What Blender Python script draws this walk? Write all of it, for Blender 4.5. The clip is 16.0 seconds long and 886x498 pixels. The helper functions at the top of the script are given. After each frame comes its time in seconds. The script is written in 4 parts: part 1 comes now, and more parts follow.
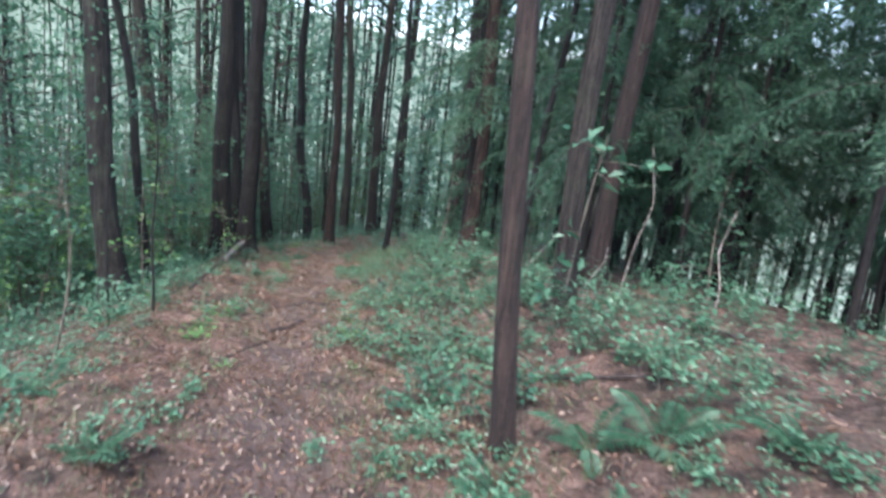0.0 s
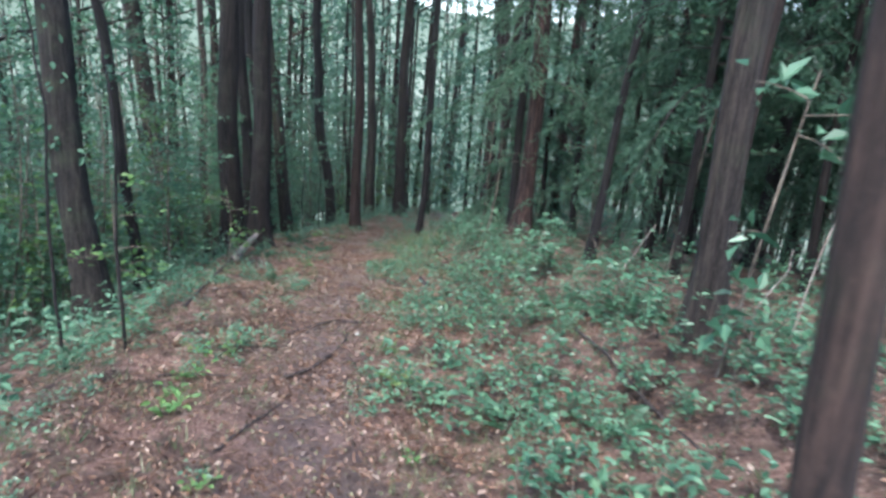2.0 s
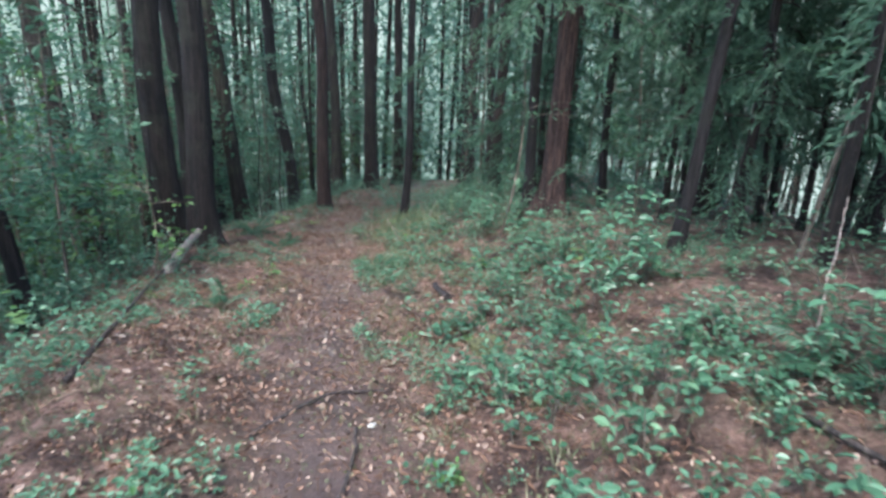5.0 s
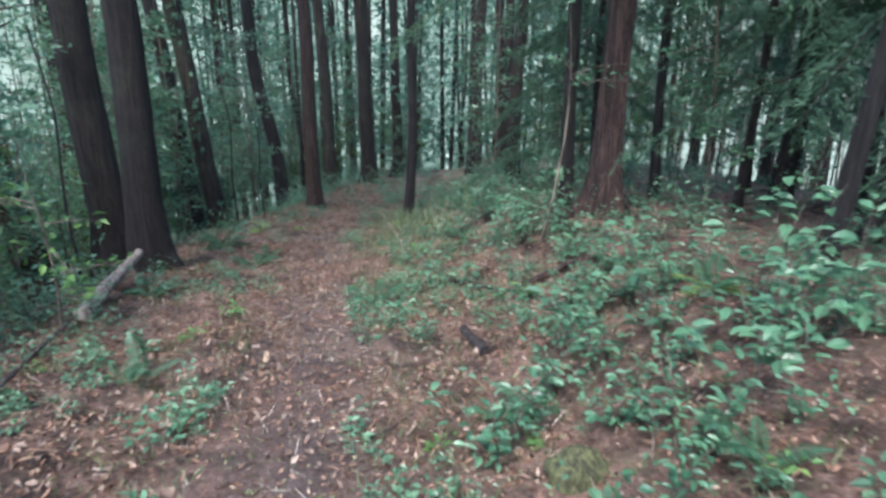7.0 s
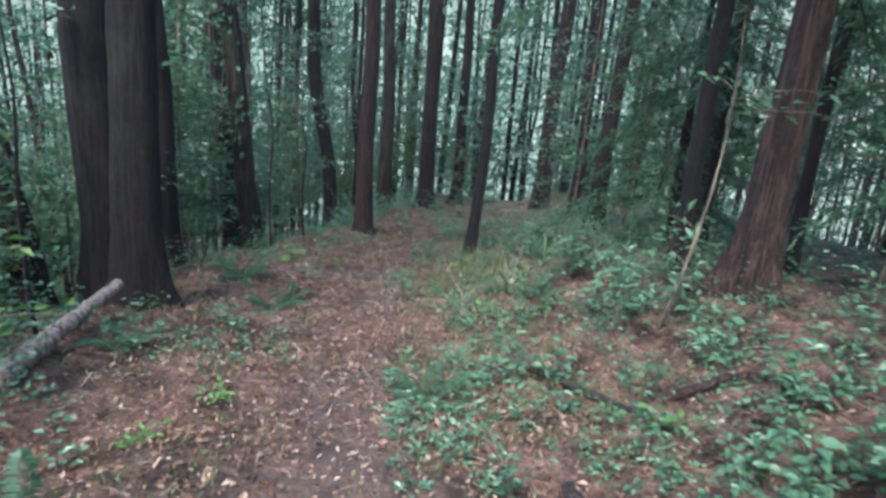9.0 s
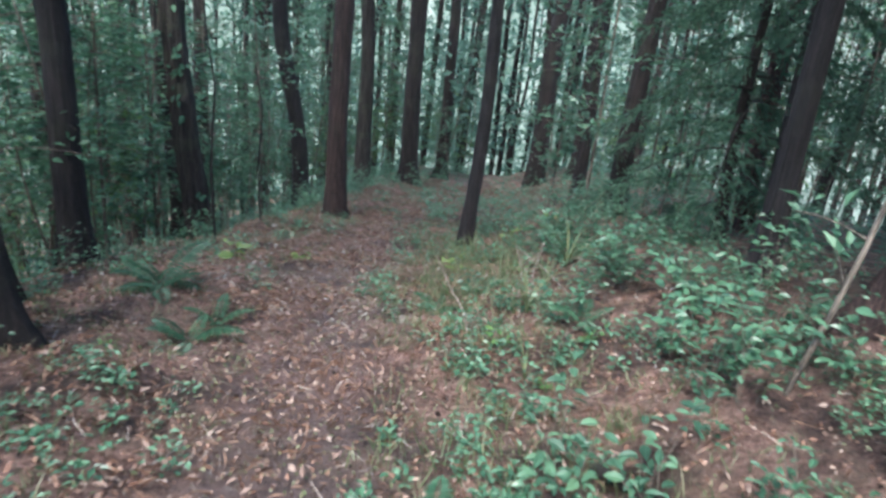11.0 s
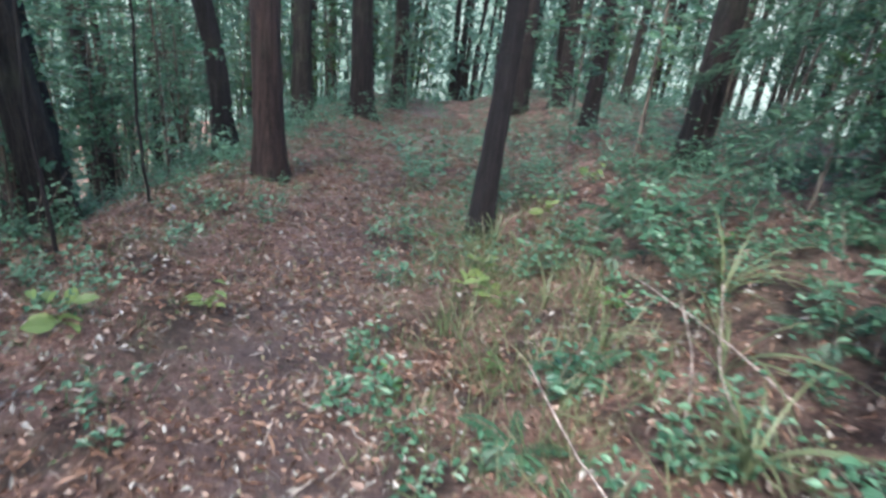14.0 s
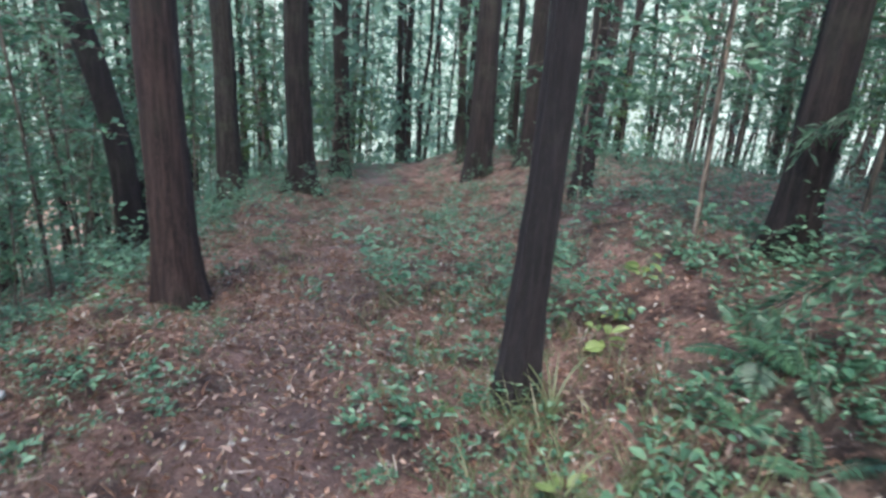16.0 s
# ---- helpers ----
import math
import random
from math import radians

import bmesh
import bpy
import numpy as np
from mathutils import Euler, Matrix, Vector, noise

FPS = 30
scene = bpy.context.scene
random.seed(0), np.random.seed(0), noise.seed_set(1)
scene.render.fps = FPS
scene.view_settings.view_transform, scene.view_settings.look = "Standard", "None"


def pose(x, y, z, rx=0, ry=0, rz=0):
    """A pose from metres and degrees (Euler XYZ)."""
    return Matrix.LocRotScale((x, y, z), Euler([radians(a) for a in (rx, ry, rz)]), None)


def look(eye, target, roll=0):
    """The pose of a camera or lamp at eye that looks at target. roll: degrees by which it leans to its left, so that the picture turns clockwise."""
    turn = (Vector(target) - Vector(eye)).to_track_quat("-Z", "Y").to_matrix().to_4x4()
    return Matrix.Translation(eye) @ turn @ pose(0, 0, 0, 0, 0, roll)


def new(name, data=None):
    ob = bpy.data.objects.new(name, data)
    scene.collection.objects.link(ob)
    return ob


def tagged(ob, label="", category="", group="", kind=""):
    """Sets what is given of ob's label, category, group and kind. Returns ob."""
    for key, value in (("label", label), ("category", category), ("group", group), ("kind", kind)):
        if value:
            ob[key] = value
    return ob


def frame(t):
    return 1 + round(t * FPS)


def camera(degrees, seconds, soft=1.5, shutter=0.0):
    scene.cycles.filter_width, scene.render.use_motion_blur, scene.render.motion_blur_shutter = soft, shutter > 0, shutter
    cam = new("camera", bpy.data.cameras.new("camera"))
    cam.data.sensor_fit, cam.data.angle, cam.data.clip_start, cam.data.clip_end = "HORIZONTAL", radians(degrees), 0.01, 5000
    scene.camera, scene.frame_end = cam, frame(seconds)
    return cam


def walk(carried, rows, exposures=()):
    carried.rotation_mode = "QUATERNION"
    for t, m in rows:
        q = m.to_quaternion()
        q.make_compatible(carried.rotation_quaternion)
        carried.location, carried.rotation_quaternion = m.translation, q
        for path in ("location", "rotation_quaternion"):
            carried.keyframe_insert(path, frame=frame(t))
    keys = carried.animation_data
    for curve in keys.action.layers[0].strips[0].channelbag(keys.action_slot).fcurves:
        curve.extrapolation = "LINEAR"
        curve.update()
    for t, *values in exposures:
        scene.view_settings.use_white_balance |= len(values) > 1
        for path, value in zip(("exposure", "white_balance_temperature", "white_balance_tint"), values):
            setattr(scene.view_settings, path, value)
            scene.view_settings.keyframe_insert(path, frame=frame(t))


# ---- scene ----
cam = camera(67.5, 16.0, soft=3.0, shutter=0.5)
METRES, EYE, TILT, LEAN, TURN = 16.5, 1.5, -10.0, 0.0, 0.0
ROWS = [
    (0.0, 0.0, 0.0, 0.0, 0.41, -3.34, -7.04),
    (0.5, -0.004, 0.0345, 0.0033, 1.6, -1.27, -6.78),
    (1.0, -0.0108, 0.0695, 0.0021, 2.63, -2.53, -7.16),
    (1.5, -0.0186, 0.1014, 0.0049, 3.88, -5.97, -5.9),
    (2.0, -0.0292, 0.1338, 0.005, 2.28, -5.93, -5.01),
    (2.5, -0.0451, 0.161, 0.0078, 2.14, -6.55, -4.08),
    (3.0, -0.0516, 0.1881, 0.0095, 2.83, -3.88, -3.62),
    (3.5, -0.0633, 0.2143, 0.0062, 1.83, -5.64, -2.99),
    (4.0, -0.0692, 0.2437, 0.0055, 1.31, -8.44, -3.12),
    (4.5, -0.0706, 0.2764, 0.0034, -0.44, -8.52, -3.1),
    (7.0, -0.0817, 0.4418, -0.0013, -1.45, -9.66, -0.39),
    (7.5, -0.0837, 0.4733, -0.0035, 0.39, -8.82, -1.87),
    (8.0, -0.0872, 0.5006, -0.0019, -0.42, -10.29, -4.75),
    (8.5, -0.0907, 0.5252, -0.0011, 0.35, -7.71, -5.01),
    (9.0, -0.0967, 0.5524, -0.0015, 3.41, -7.75, -5.76),
    (11.5, -0.1157, 0.6938, -0.0045, 0.34, -10.11, -6.8),
    (12.0, -0.1236, 0.7207, -0.0023, -1.59, -9.87, -6.62),
    (12.5, -0.1285, 0.7523, -0.0028, -2.47, -9.24, -5.88),
    (13.0, -0.136, 0.789, -0.0072, -3.73, -10.93, -5.92),
    (13.5, -0.1405, 0.8185, -0.0079, -4.5, -15.99, -6.18),
    (14.0, -0.1427, 0.8514, -0.0086, -3.45, -16.07, -5.33),
    (14.5, -0.1413, 0.8852, -0.0096, -1.54, -17.82, -3.1),
    (15.0, -0.1452, 0.9164, -0.0089, -4.65, -15.6, -3.43),
    (15.5, -0.1458, 0.9491, -0.0058, -6.31, -11.29, -3.42),
    (16.0, -0.1535, 0.9775, -0.0081, -9.11, -10.97, -2.27),
]
walk(cam, [(t, pose(0, 0, EYE, TILT, LEAN, TURN) @ pose(METRES * x, METRES * y, METRES * z, 90 + pitch, roll, yaw)) for t, x, y, z, yaw, pitch, roll in ROWS], exposures=((0.0, 2.15, 6250, 15), (4.0, 2.2, 6200, 14), (9.0, 2.25, 6200, 15), (12.5, 2.46, 6250, 16), (16.0, 2.55, 6450, 20)))

# light
SUN_EL, SUN_AZ = 55.0, 200.0
world = bpy.data.worlds.new("world")
scene.world = world
world.use_nodes = True
wn = world.node_tree
wbg = wn.nodes["Background"]
sky = wn.nodes.new("ShaderNodeTexSky")
sky.sky_type = "NISHITA"
sky.sun_disc = False
sky.sun_elevation, sky.sun_rotation = radians(SUN_EL), radians(SUN_AZ)
sky.air_density, sky.dust_density, sky.ozone_density = 1.0, 1.5, 1.5
wn.links.new(sky.outputs[0], wbg.inputs[0])
wbg.inputs[1].default_value = 0.15
# strength of the backdrop's own glow, standing in for bright haze
MIST_GLOW = 0.48

sun = new("sun", bpy.data.lights.new("sun", "SUN"))
sun.data.energy, sun.data.angle, sun.data.color = 1.5, radians(14), (1.0, 0.96, 0.9)
SUN_DIR = Vector((math.sin(radians(SUN_AZ)) * math.cos(radians(SUN_EL)), math.cos(radians(SUN_AZ)) * math.cos(radians(SUN_EL)), math.sin(radians(SUN_EL))))
sun.matrix_world = look(SUN_DIR * 60, (0, 0, 0))

rng = np.random.default_rng(7)


# ---- materials ----
def material(name):
    m = bpy.data.materials.new(name)
    m.use_nodes = True
    return m, m.node_tree, m.node_tree.nodes["Principled BSDF"]


def node(tree, kind, **inputs):
    n = tree.nodes.new(kind)
    for key, value in inputs.items():
        n.inputs[key.replace("_", " ")].default_value = value
    return n


def ramp(tree, fac, *stops):
    n = tree.nodes.new("ShaderNodeValToRGB")
    el = n.color_ramp.elements
    while len(el) < len(stops):
        el.new(0.5)
    for e, (p, c) in zip(el, stops):
        e.position, e.color = p, (*c, 1)
    tree.links.new(fac, n.inputs[0])
    return n.outputs[0]


def mixed(tree, fac, a, b, mode="MIX"):
    n = tree.nodes.new("ShaderNodeMix")
    n.data_type, n.blend_type = "RGBA", mode
    for value, socket in ((fac, n.inputs[0]), (a, n.inputs[6]), (b, n.inputs[7])):
        if hasattr(value, "is_linked"):
            tree.links.new(value, socket)
        else:
            socket.default_value = value if isinstance(value, float) else (*value, 1)
    return n.outputs[2]


def noise_at(tree, scale, detail=5.0, rough=0.6, stretch=None, offset=None):
    tex = node(tree, "ShaderNodeTexNoise", Scale=scale, Detail=detail, Roughness=rough)
    geo = tree.nodes.new("ShaderNodeTexCoord")
    mp = tree.nodes.new("ShaderNodeMapping")
    mp.inputs["Scale"].default_value = stretch or (1, 1, 1)
    tree.links.new(geo.outputs["Object"], mp.inputs[0])
    tree.links.new(mp.outputs[0], tex.inputs["Vector"])
    return tex.outputs["Fac"]


def bumped(tree, bsdf, height, strength, distance):
    b = node(tree, "ShaderNodeBump", Strength=strength, Distance=distance)
    tree.links.new(height, b.inputs["Height"])
    tree.links.new(b.outputs[0], bsdf.inputs["Normal"])


def ground_material():
    m, t, b = material("forest_floor")
    fine, mid, wide, grit = noise_at(t, 30, 9, 0.82), noise_at(t, 7, 7, 0.72), noise_at(t, 0.8, 4, 0.6), noise_at(t, 120, 4, 0.7)
    litter = ramp(t, fine, (0.38, (0.0366, 0.0256, 0.022)), (0.47, (0.19, 0.103, 0.075)), (0.54, (0.36, 0.215, 0.158)), (0.64, (0.58, 0.44, 0.36)))
    soil = ramp(t, mid, (0.4, (0.0366, 0.0268, 0.0244)), (0.5, (0.2, 0.124, 0.1)), (0.6, (0.43, 0.3, 0.24)))
    c = mixed(t, 0.42, litter, soil)
    moss = ramp(t, wide, (0.48, (0, 0, 0)), (0.66, (0.5, 0.5, 0.5)))
    c = mixed(t, moss, c, (0.085, 0.083, 0.05))
    lichen = ramp(t, noise_at(t, 3.1, 5, 0.7), (0.52, (0, 0, 0)), (0.64, (0.6, 0.6, 0.6)))
    c = mixed(t, lichen, c, (0.13, 0.115, 0.075))
    patch = ramp(t, noise_at(t, 2.3, 6, 0.68), (0.4, (0.34, 0.32, 0.32)), (0.5, (1.0, 0.97, 0.96)), (0.6, (1.6, 1.55, 1.55)))
    c = mixed(t, 1.0, c, patch, "MULTIPLY")
    worn = t.nodes.new("ShaderNodeAttribute")
    worn.attribute_name = "trodden"
    edge = t.nodes.new("ShaderNodeMath")
    edge.operation = "MULTIPLY"
    t.links.new(worn.outputs["Fac"], edge.inputs[0])
    t.links.new(ramp(t, mid, (0.3, (0.25, 0.25, 0.25)), (0.6, (0.85, 0.85, 0.85))), edge.inputs[1])
    path = ramp(t, grit, (0.3, (0.0834, 0.0603, 0.0584)), (0.55, (0.25, 0.185, 0.176)), (0.75, (0.427, 0.353, 0.343)))
    c = mixed(t, edge.outputs[0], c, path)
    t.links.new(c, b.inputs["Base Color"])
    b.inputs["Roughness"].default_value = 0.92
    h = t.nodes.new("ShaderNodeMath")
    h.operation = "ADD"
    t.links.new(fine, h.inputs[0])
    t.links.new(mid, h.inputs[1])
    bumped(t, b, h.outputs[0], 1.0, 0.14)
    return m


def bark_material(name, dark, light, moss=0.3, ridge=1.0):
    m, t, b = material(name)
    ridges = noise_at(t, 17, 8, 0.72, (1.7, 1.7, 0.12))
    flakes = noise_at(t, 45, 5, 0.7, (1, 1, 0.45))
    patch = noise_at(t, 1.7, 5, 0.65)
    c = ramp(t, ridges, (0.36, tuple(v * 0.22 for v in dark)), (0.47, tuple(v * 0.85 for v in dark)), (0.56, tuple(v * 1.05 for v in light)), (0.7, tuple(v * 1.9 for v in light)))
    c = mixed(t, ramp(t, flakes, (0.5, (0, 0, 0)), (0.75, (0.5, 0.5, 0.5))), c, tuple(min(1, v * 2.4) for v in light))
    c = mixed(t, ramp(t, patch, (0.52, (0, 0, 0)), (0.7, (moss, moss, moss))), c, (0.075, 0.1, 0.05))
    t.links.new(c, b.inputs["Base Color"])
    b.inputs["Roughness"].default_value = 0.88
    bumped(t, b, ridges, ridge, 0.055)
    return m


def leaf_material(name, *colours, translucent=0.3, rough=0.5, gloss=0.4):
    m, t, b = material(name)
    geo, info = t.nodes.new("ShaderNodeNewGeometry"), t.nodes.new("ShaderNodeObjectInfo")
    k = len(colours) - 1
    c = ramp(t, geo.outputs["Random Per Island"], *[(i / k, col) for i, col in enumerate(colours)])
    shade = ramp(t, info.outputs["Random"], (0.0, (0.72, 0.78, 0.75)), (1.0, (1.12, 1.08, 1.0)))
    c = mixed(t, 1.0, c, shade, "MULTIPLY")
    t.links.new(c, b.inputs["Base Color"])
    b.inputs["Roughness"].default_value = rough
    b.inputs["Specular IOR Level"].default_value = gloss
    if translucent:
        tr = t.nodes.new("ShaderNodeBsdfTranslucent")
        t.links.new(c, tr.inputs[0])
        mix = t.nodes.new("ShaderNodeMixShader")
        mix.inputs[0].default_value = translucent
        t.links.new(b.outputs[0], mix.inputs[1])
        t.links.new(tr.outputs[0], mix.inputs[2])
        t.links.new(mix.outputs[0], t.nodes["Material Output"].inputs[0])
    return m


GROUND = ground_material()
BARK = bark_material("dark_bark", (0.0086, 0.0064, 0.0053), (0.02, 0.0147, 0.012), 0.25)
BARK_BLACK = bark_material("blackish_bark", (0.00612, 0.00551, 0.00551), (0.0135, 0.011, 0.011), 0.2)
BARK_BROWN = bark_material("brown_bark", (0.0185, 0.011, 0.0088), (0.0355, 0.0215, 0.0168), 0.12, 0.6)
BARK_RED = bark_material("red_cedar_bark", (0.0275, 0.0147, 0.0122), (0.0734, 0.0428, 0.0343), 0.1, 1.3)
BARK_GREY = bark_material("weathered_bark", (0.0175, 0.013, 0.0105), (0.044, 0.034, 0.028), 0.3, 1.3)
BARK_MOSSY = bark_material("mossy_bark", (0.0171, 0.0147, 0.0122), (0.0367, 0.0318, 0.0245), 0.45)
TWIG = bark_material("twig_bark", (0.07, 0.06, 0.045), (0.14, 0.12, 0.09), 0.3, 0.3)
DEADWOOD = bark_material("dead_wood", (0.2, 0.165, 0.135), (0.34, 0.29, 0.25), 0.1, 0.5)
LEAF = leaf_material("broad_leaf", (0.05, 0.125, 0.078), (0.085, 0.2, 0.125), (0.15, 0.3, 0.175), translucent=0.42)
LEAF_SHRUB = leaf_material("shrub_leaf", (0.035, 0.105, 0.06), (0.07, 0.18, 0.105), (0.17, 0.32, 0.205), translucent=0.3, rough=0.38, gloss=0.5)
LEAF_BRIGHT = leaf_material("young_leaf", (0.0608, 0.152, 0.0456), (0.0988, 0.213, 0.0684), (0.152, 0.274, 0.0836))
LEAF_FERN = leaf_material("fern_leaf", (0.0342, 0.0988, 0.057), (0.0684, 0.16, 0.0912))
LEAF_YELLOW = leaf_material("yellowing_leaf", (0.129, 0.213, 0.0608), (0.182, 0.274, 0.0912), (0.228, 0.274, 0.122))
NEEDLE = leaf_material("cedar_needle", (0.045, 0.105, 0.068), (0.072, 0.155, 0.1), (0.12, 0.225, 0.145), translucent=0.42)
# paler, bluer than the near leaves: distance haze put into the colour
FAR_LEAF_HAZED = leaf_material("far_foliage", (0.08, 0.165, 0.118), (0.13, 0.25, 0.18), (0.21, 0.365, 0.27), translucent=0.45)
GRASS = leaf_material("grass_blade", (0.0684, 0.122, 0.057), (0.129, 0.175, 0.0836), (0.258, 0.251, 0.167))
LITTER = leaf_material("dead_leaf", (0.02, 0.014, 0.012), (0.12, 0.064, 0.047), (0.22, 0.125, 0.09), (0.29, 0.185, 0.14), (0.4, 0.31, 0.26), translucent=0.0, rough=0.8, gloss=0.2)
LITTER_PALE = leaf_material("curled_leaf", (0.02, 0.015, 0.013), (0.08, 0.054, 0.045), (0.16, 0.11, 0.09), (0.2, 0.145, 0.12), (0.31, 0.25, 0.215), translucent=0.0, rough=0.7, gloss=0.3)
NEEDLES_DEAD = leaf_material("dead_needles", (0.12, 0.058, 0.038), (0.23, 0.125, 0.085), (0.34, 0.21, 0.155), translucent=0.0, rough=0.8, gloss=0.2)
MOSS = leaf_material("moss", (0.06, 0.085, 0.045), (0.11, 0.135, 0.075), (0.18, 0.19, 0.125), (0.14, 0.1, 0.08), translucent=0.0, rough=0.95, gloss=0.1)
PALE = leaf_material("pale_bleached_leaf", (0.48, 0.48, 0.468), (0.51, 0.51, 0.492), translucent=0.1)


# ---- helpers ----
SLOPE = math.tan(radians(10))


def path_x(y):
    """The middle of the trodden path."""
    return np.interp(y, (-20, 0, 4, 8, 12, 16, 20, 25, 32, 60), (1.3, -0.25, -1.0, -1.7, -2.25, -2.8, -2.75, -1.9, -1.5, -1.0))


def height(x, y):
    """The ground: a spur that falls ahead, steep to one side, with a low bank on the other, above deep valleys."""
    x, y = np.asarray(x, float), np.asarray(y, float)
    fall = -SLOPE * (np.clip(y, -18, 36) + 10 * np.tanh(np.minimum(y + 18, 0) / 10)) - 40 * np.tanh(0.36 * np.maximum(y - 36, 0) / 40)
    o = x - path_x(y)
    left = np.maximum(-o - np.interp(y, (0, 8, 11, 16, 20, 30), (1.3, 1.4, 1.9, 1.9, 1.3, 2.2)), 0)
    drop = -32 * np.tanh(0.42 * left ** 1.08 / 32)
    s = np.clip((o - 0.85) / 2.4, 0, 1)
    right = np.maximum(o - 7.0, 0)
    bank = 0.6 * s * s * (3 - 2 * s) - 32 * np.tanh((0.1 * right + 0.012 * right ** 2) / 32)
    near = 1 / (1 + np.exp(np.clip((np.abs(o) - 0.42) * 7, -40, 40)))
    bumps = 0.05 * np.sin(1.7 * x + 0.6 * y + 1) * np.sin(1.3 * y - 0.8 * x) + 0.04 * np.sin(4.1 * x - 1.1 * y) * np.sin(3.3 * y + 2.2 * x + 2)
    bumps = bumps + 0.024 * np.sin(9.7 * x + 3.1 * y) * np.sin(8.3 * y - 4.4 * x) + 0.009 * np.sin(17 * x - 6 * y + 1) * np.sin(15 * y + 5 * x)
    return np.maximum(fall + drop, -45) + bank + bumps * (1 - 0.55 * near) - 0.04 * near


def hz(x, y):
    return float(height(x, y))


def mesh_of(name, verts, faces, mat, smooth=False):
    """A mesh from an array of places and an array of equal-sided faces, or a list of such pairs."""
    pieces = verts if faces is None else [(verts, faces)]
    vs, loops, starts, total, nv, nl = [], [], [], [], 0, 0
    for v, f in pieces:
        v, f = np.asarray(v, np.float32).reshape(-1, 3), np.asarray(f, np.int32)
        k = f.shape[1]
        vs.append(v)
        loops.append((f + nv).ravel())
        starts.append(nl + np.arange(len(f)) * k)
        total.append(np.full(len(f), k))
        nv, nl = nv + len(v), nl + f.size
    vs, loops, starts, total = (np.concatenate(a) for a in (vs, loops, starts, total))
    me = bpy.data.meshes.new(name)
    me.vertices.add(len(vs))
    me.vertices.foreach_set("co", vs.ravel())
    me.loops.add(len(loops))
    me.loops.foreach_set("vertex_index", loops.astype(np.int32))
    me.polygons.add(len(starts))
    me.polygons.foreach_set("loop_start", starts.astype(np.int32))
    me.polygons.foreach_set("loop_total", total.astype(np.int32))
    me.polygons.foreach_set("use_smooth", np.full(len(starts), smooth))
    me.update(calc_edges=True)
    me.materials.append(mat)
    return me


def part(name, me, parent, label=""):
    ob = new(name, me)
    ob.parent = parent
    return tagged(ob, label)


def thing(name, label, category, group="", at=None):
    ob = new(name)
    ob.empty_display_size = 0.1
    if at is not None:
        ob.matrix_basis = at
    return tagged(ob, label, category, group)


def tube(points, radii, sides=6, lobes=0.0, phase=0.0):
    """A tapered tube along points, as places and quads; capped by drawing its ends in."""
    p, r = np.asarray(points, float), np.asarray(radii, float)
    d = np.gradient(p, axis=0)
    d /= np.linalg.norm(d, axis=1)[:, None] + 1e-9
    ref = np.where(np.abs(d[:, 2:3]) > 0.9, np.array([[1.0, 0, 0]]), np.array([[0, 0, 1.0]]))
    u = np.cross(d, ref)
    u /= np.linalg.norm(u, axis=1)[:, None] + 1e-9
    w = np.cross(d, u)
    a = np.linspace(0, 2 * np.pi, sides, endpoint=False)
    wob = 1 + lobes * np.sin(3 * a + phase)[None, :]
    v = p[:, None] + (r[:, None] * wob)[..., None] * (np.cos(a)[None, :, None] * u[:, None] + np.sin(a)[None, :, None] * w[:, None])
    v = np.concatenate([p[:1], v.reshape(-1, 3), p[-1:]])
    n = len(p)
    i = np.arange(sides)
    j = (i + 1) % sides
    quads = np.concatenate([1 + np.stack([k * sides + i, k * sides + j, (k + 1) * sides + j, (k + 1) * sides + i], 1) for k in range(n - 1)])
    last = 1 + (n - 1) * sides
    tris = np.concatenate([np.stack([0 * i, 1 + j, 1 + i], 1), np.stack([last + i, last + j, 0 * i + last + sides], 1)])
    return v, quads, tris


def tubes(list_of, mat, name):
    pieces = []
    for points, radii, sides in list_of:
        v, q, t = tube(points, radii, sides)
        pieces += [(v, q), (v, t)]
    return mesh_of(name, pieces, None, mat, True)


def unit(a):
    return a / (np.linalg.norm(a, axis=-1, keepdims=True) + 1e-9)


RHOMB = (np.array([(0, 0, 0), (0.5, 0.42, 0.1), (0, 1, -0.06), (-0.5, 0.42, 0.1)]), np.array([(0, 1, 2), (0, 2, 3)]))
OVAL = (
    np.array([(0, 0, 0), (0.36, 0.22, 0.09), (0.5, 0.5, 0.1), (0.3, 0.8, 0.02), (0, 1, -0.14), (-0.3, 0.8, 0.02), (-0.5, 0.5, 0.1), (-0.36, 0.22, 0.09), (0, 0.5, 0.0)]),
    np.array([(0, 1, 8), (1, 2, 8), (2, 3, 8), (3, 4, 8), (4, 5, 8), (5, 6, 8), (6, 7, 8), (7, 0, 8)]),
)
BLADE = (np.array([(-0.5, 0, 0), (0.5, 0, 0), (0.4, 0.5, 0.04), (-0.4, 0.5, 0.04), (0, 1, -0.16)]), np.array([(0, 1, 2), (0, 2, 3), (3, 2, 4)]))


def leaves(at, along, up, length, width, shape=RHOMB):
    """One leaf a place, pointing along, its face up: places and triangles."""
    base, tri = shape
    at, along, up = np.asarray(at, float), unit(np.asarray(along, float)), np.asarray(up, float)
    side = unit(np.cross(along, up))
    face = np.cross(side, along)
    n = len(at)
    length, width = np.broadcast_to(length, n)[:, None, None], np.broadcast_to(width, n)[:, None, None]
    v = at[:, None] + base[None, :, 0:1] * width * side[:, None] + base[None, :, 1:2] * length * along[:, None] + base[None, :, 2:3] * length * face[:, None]
    f = tri[None] + (np.arange(n) * len(base))[:, None, None]
    return v.reshape(-1, 3), f.reshape(-1, 3)


def ball(n, r):
    """Even random directions."""
    d = r.normal(size=(n, 3))
    return unit(d)


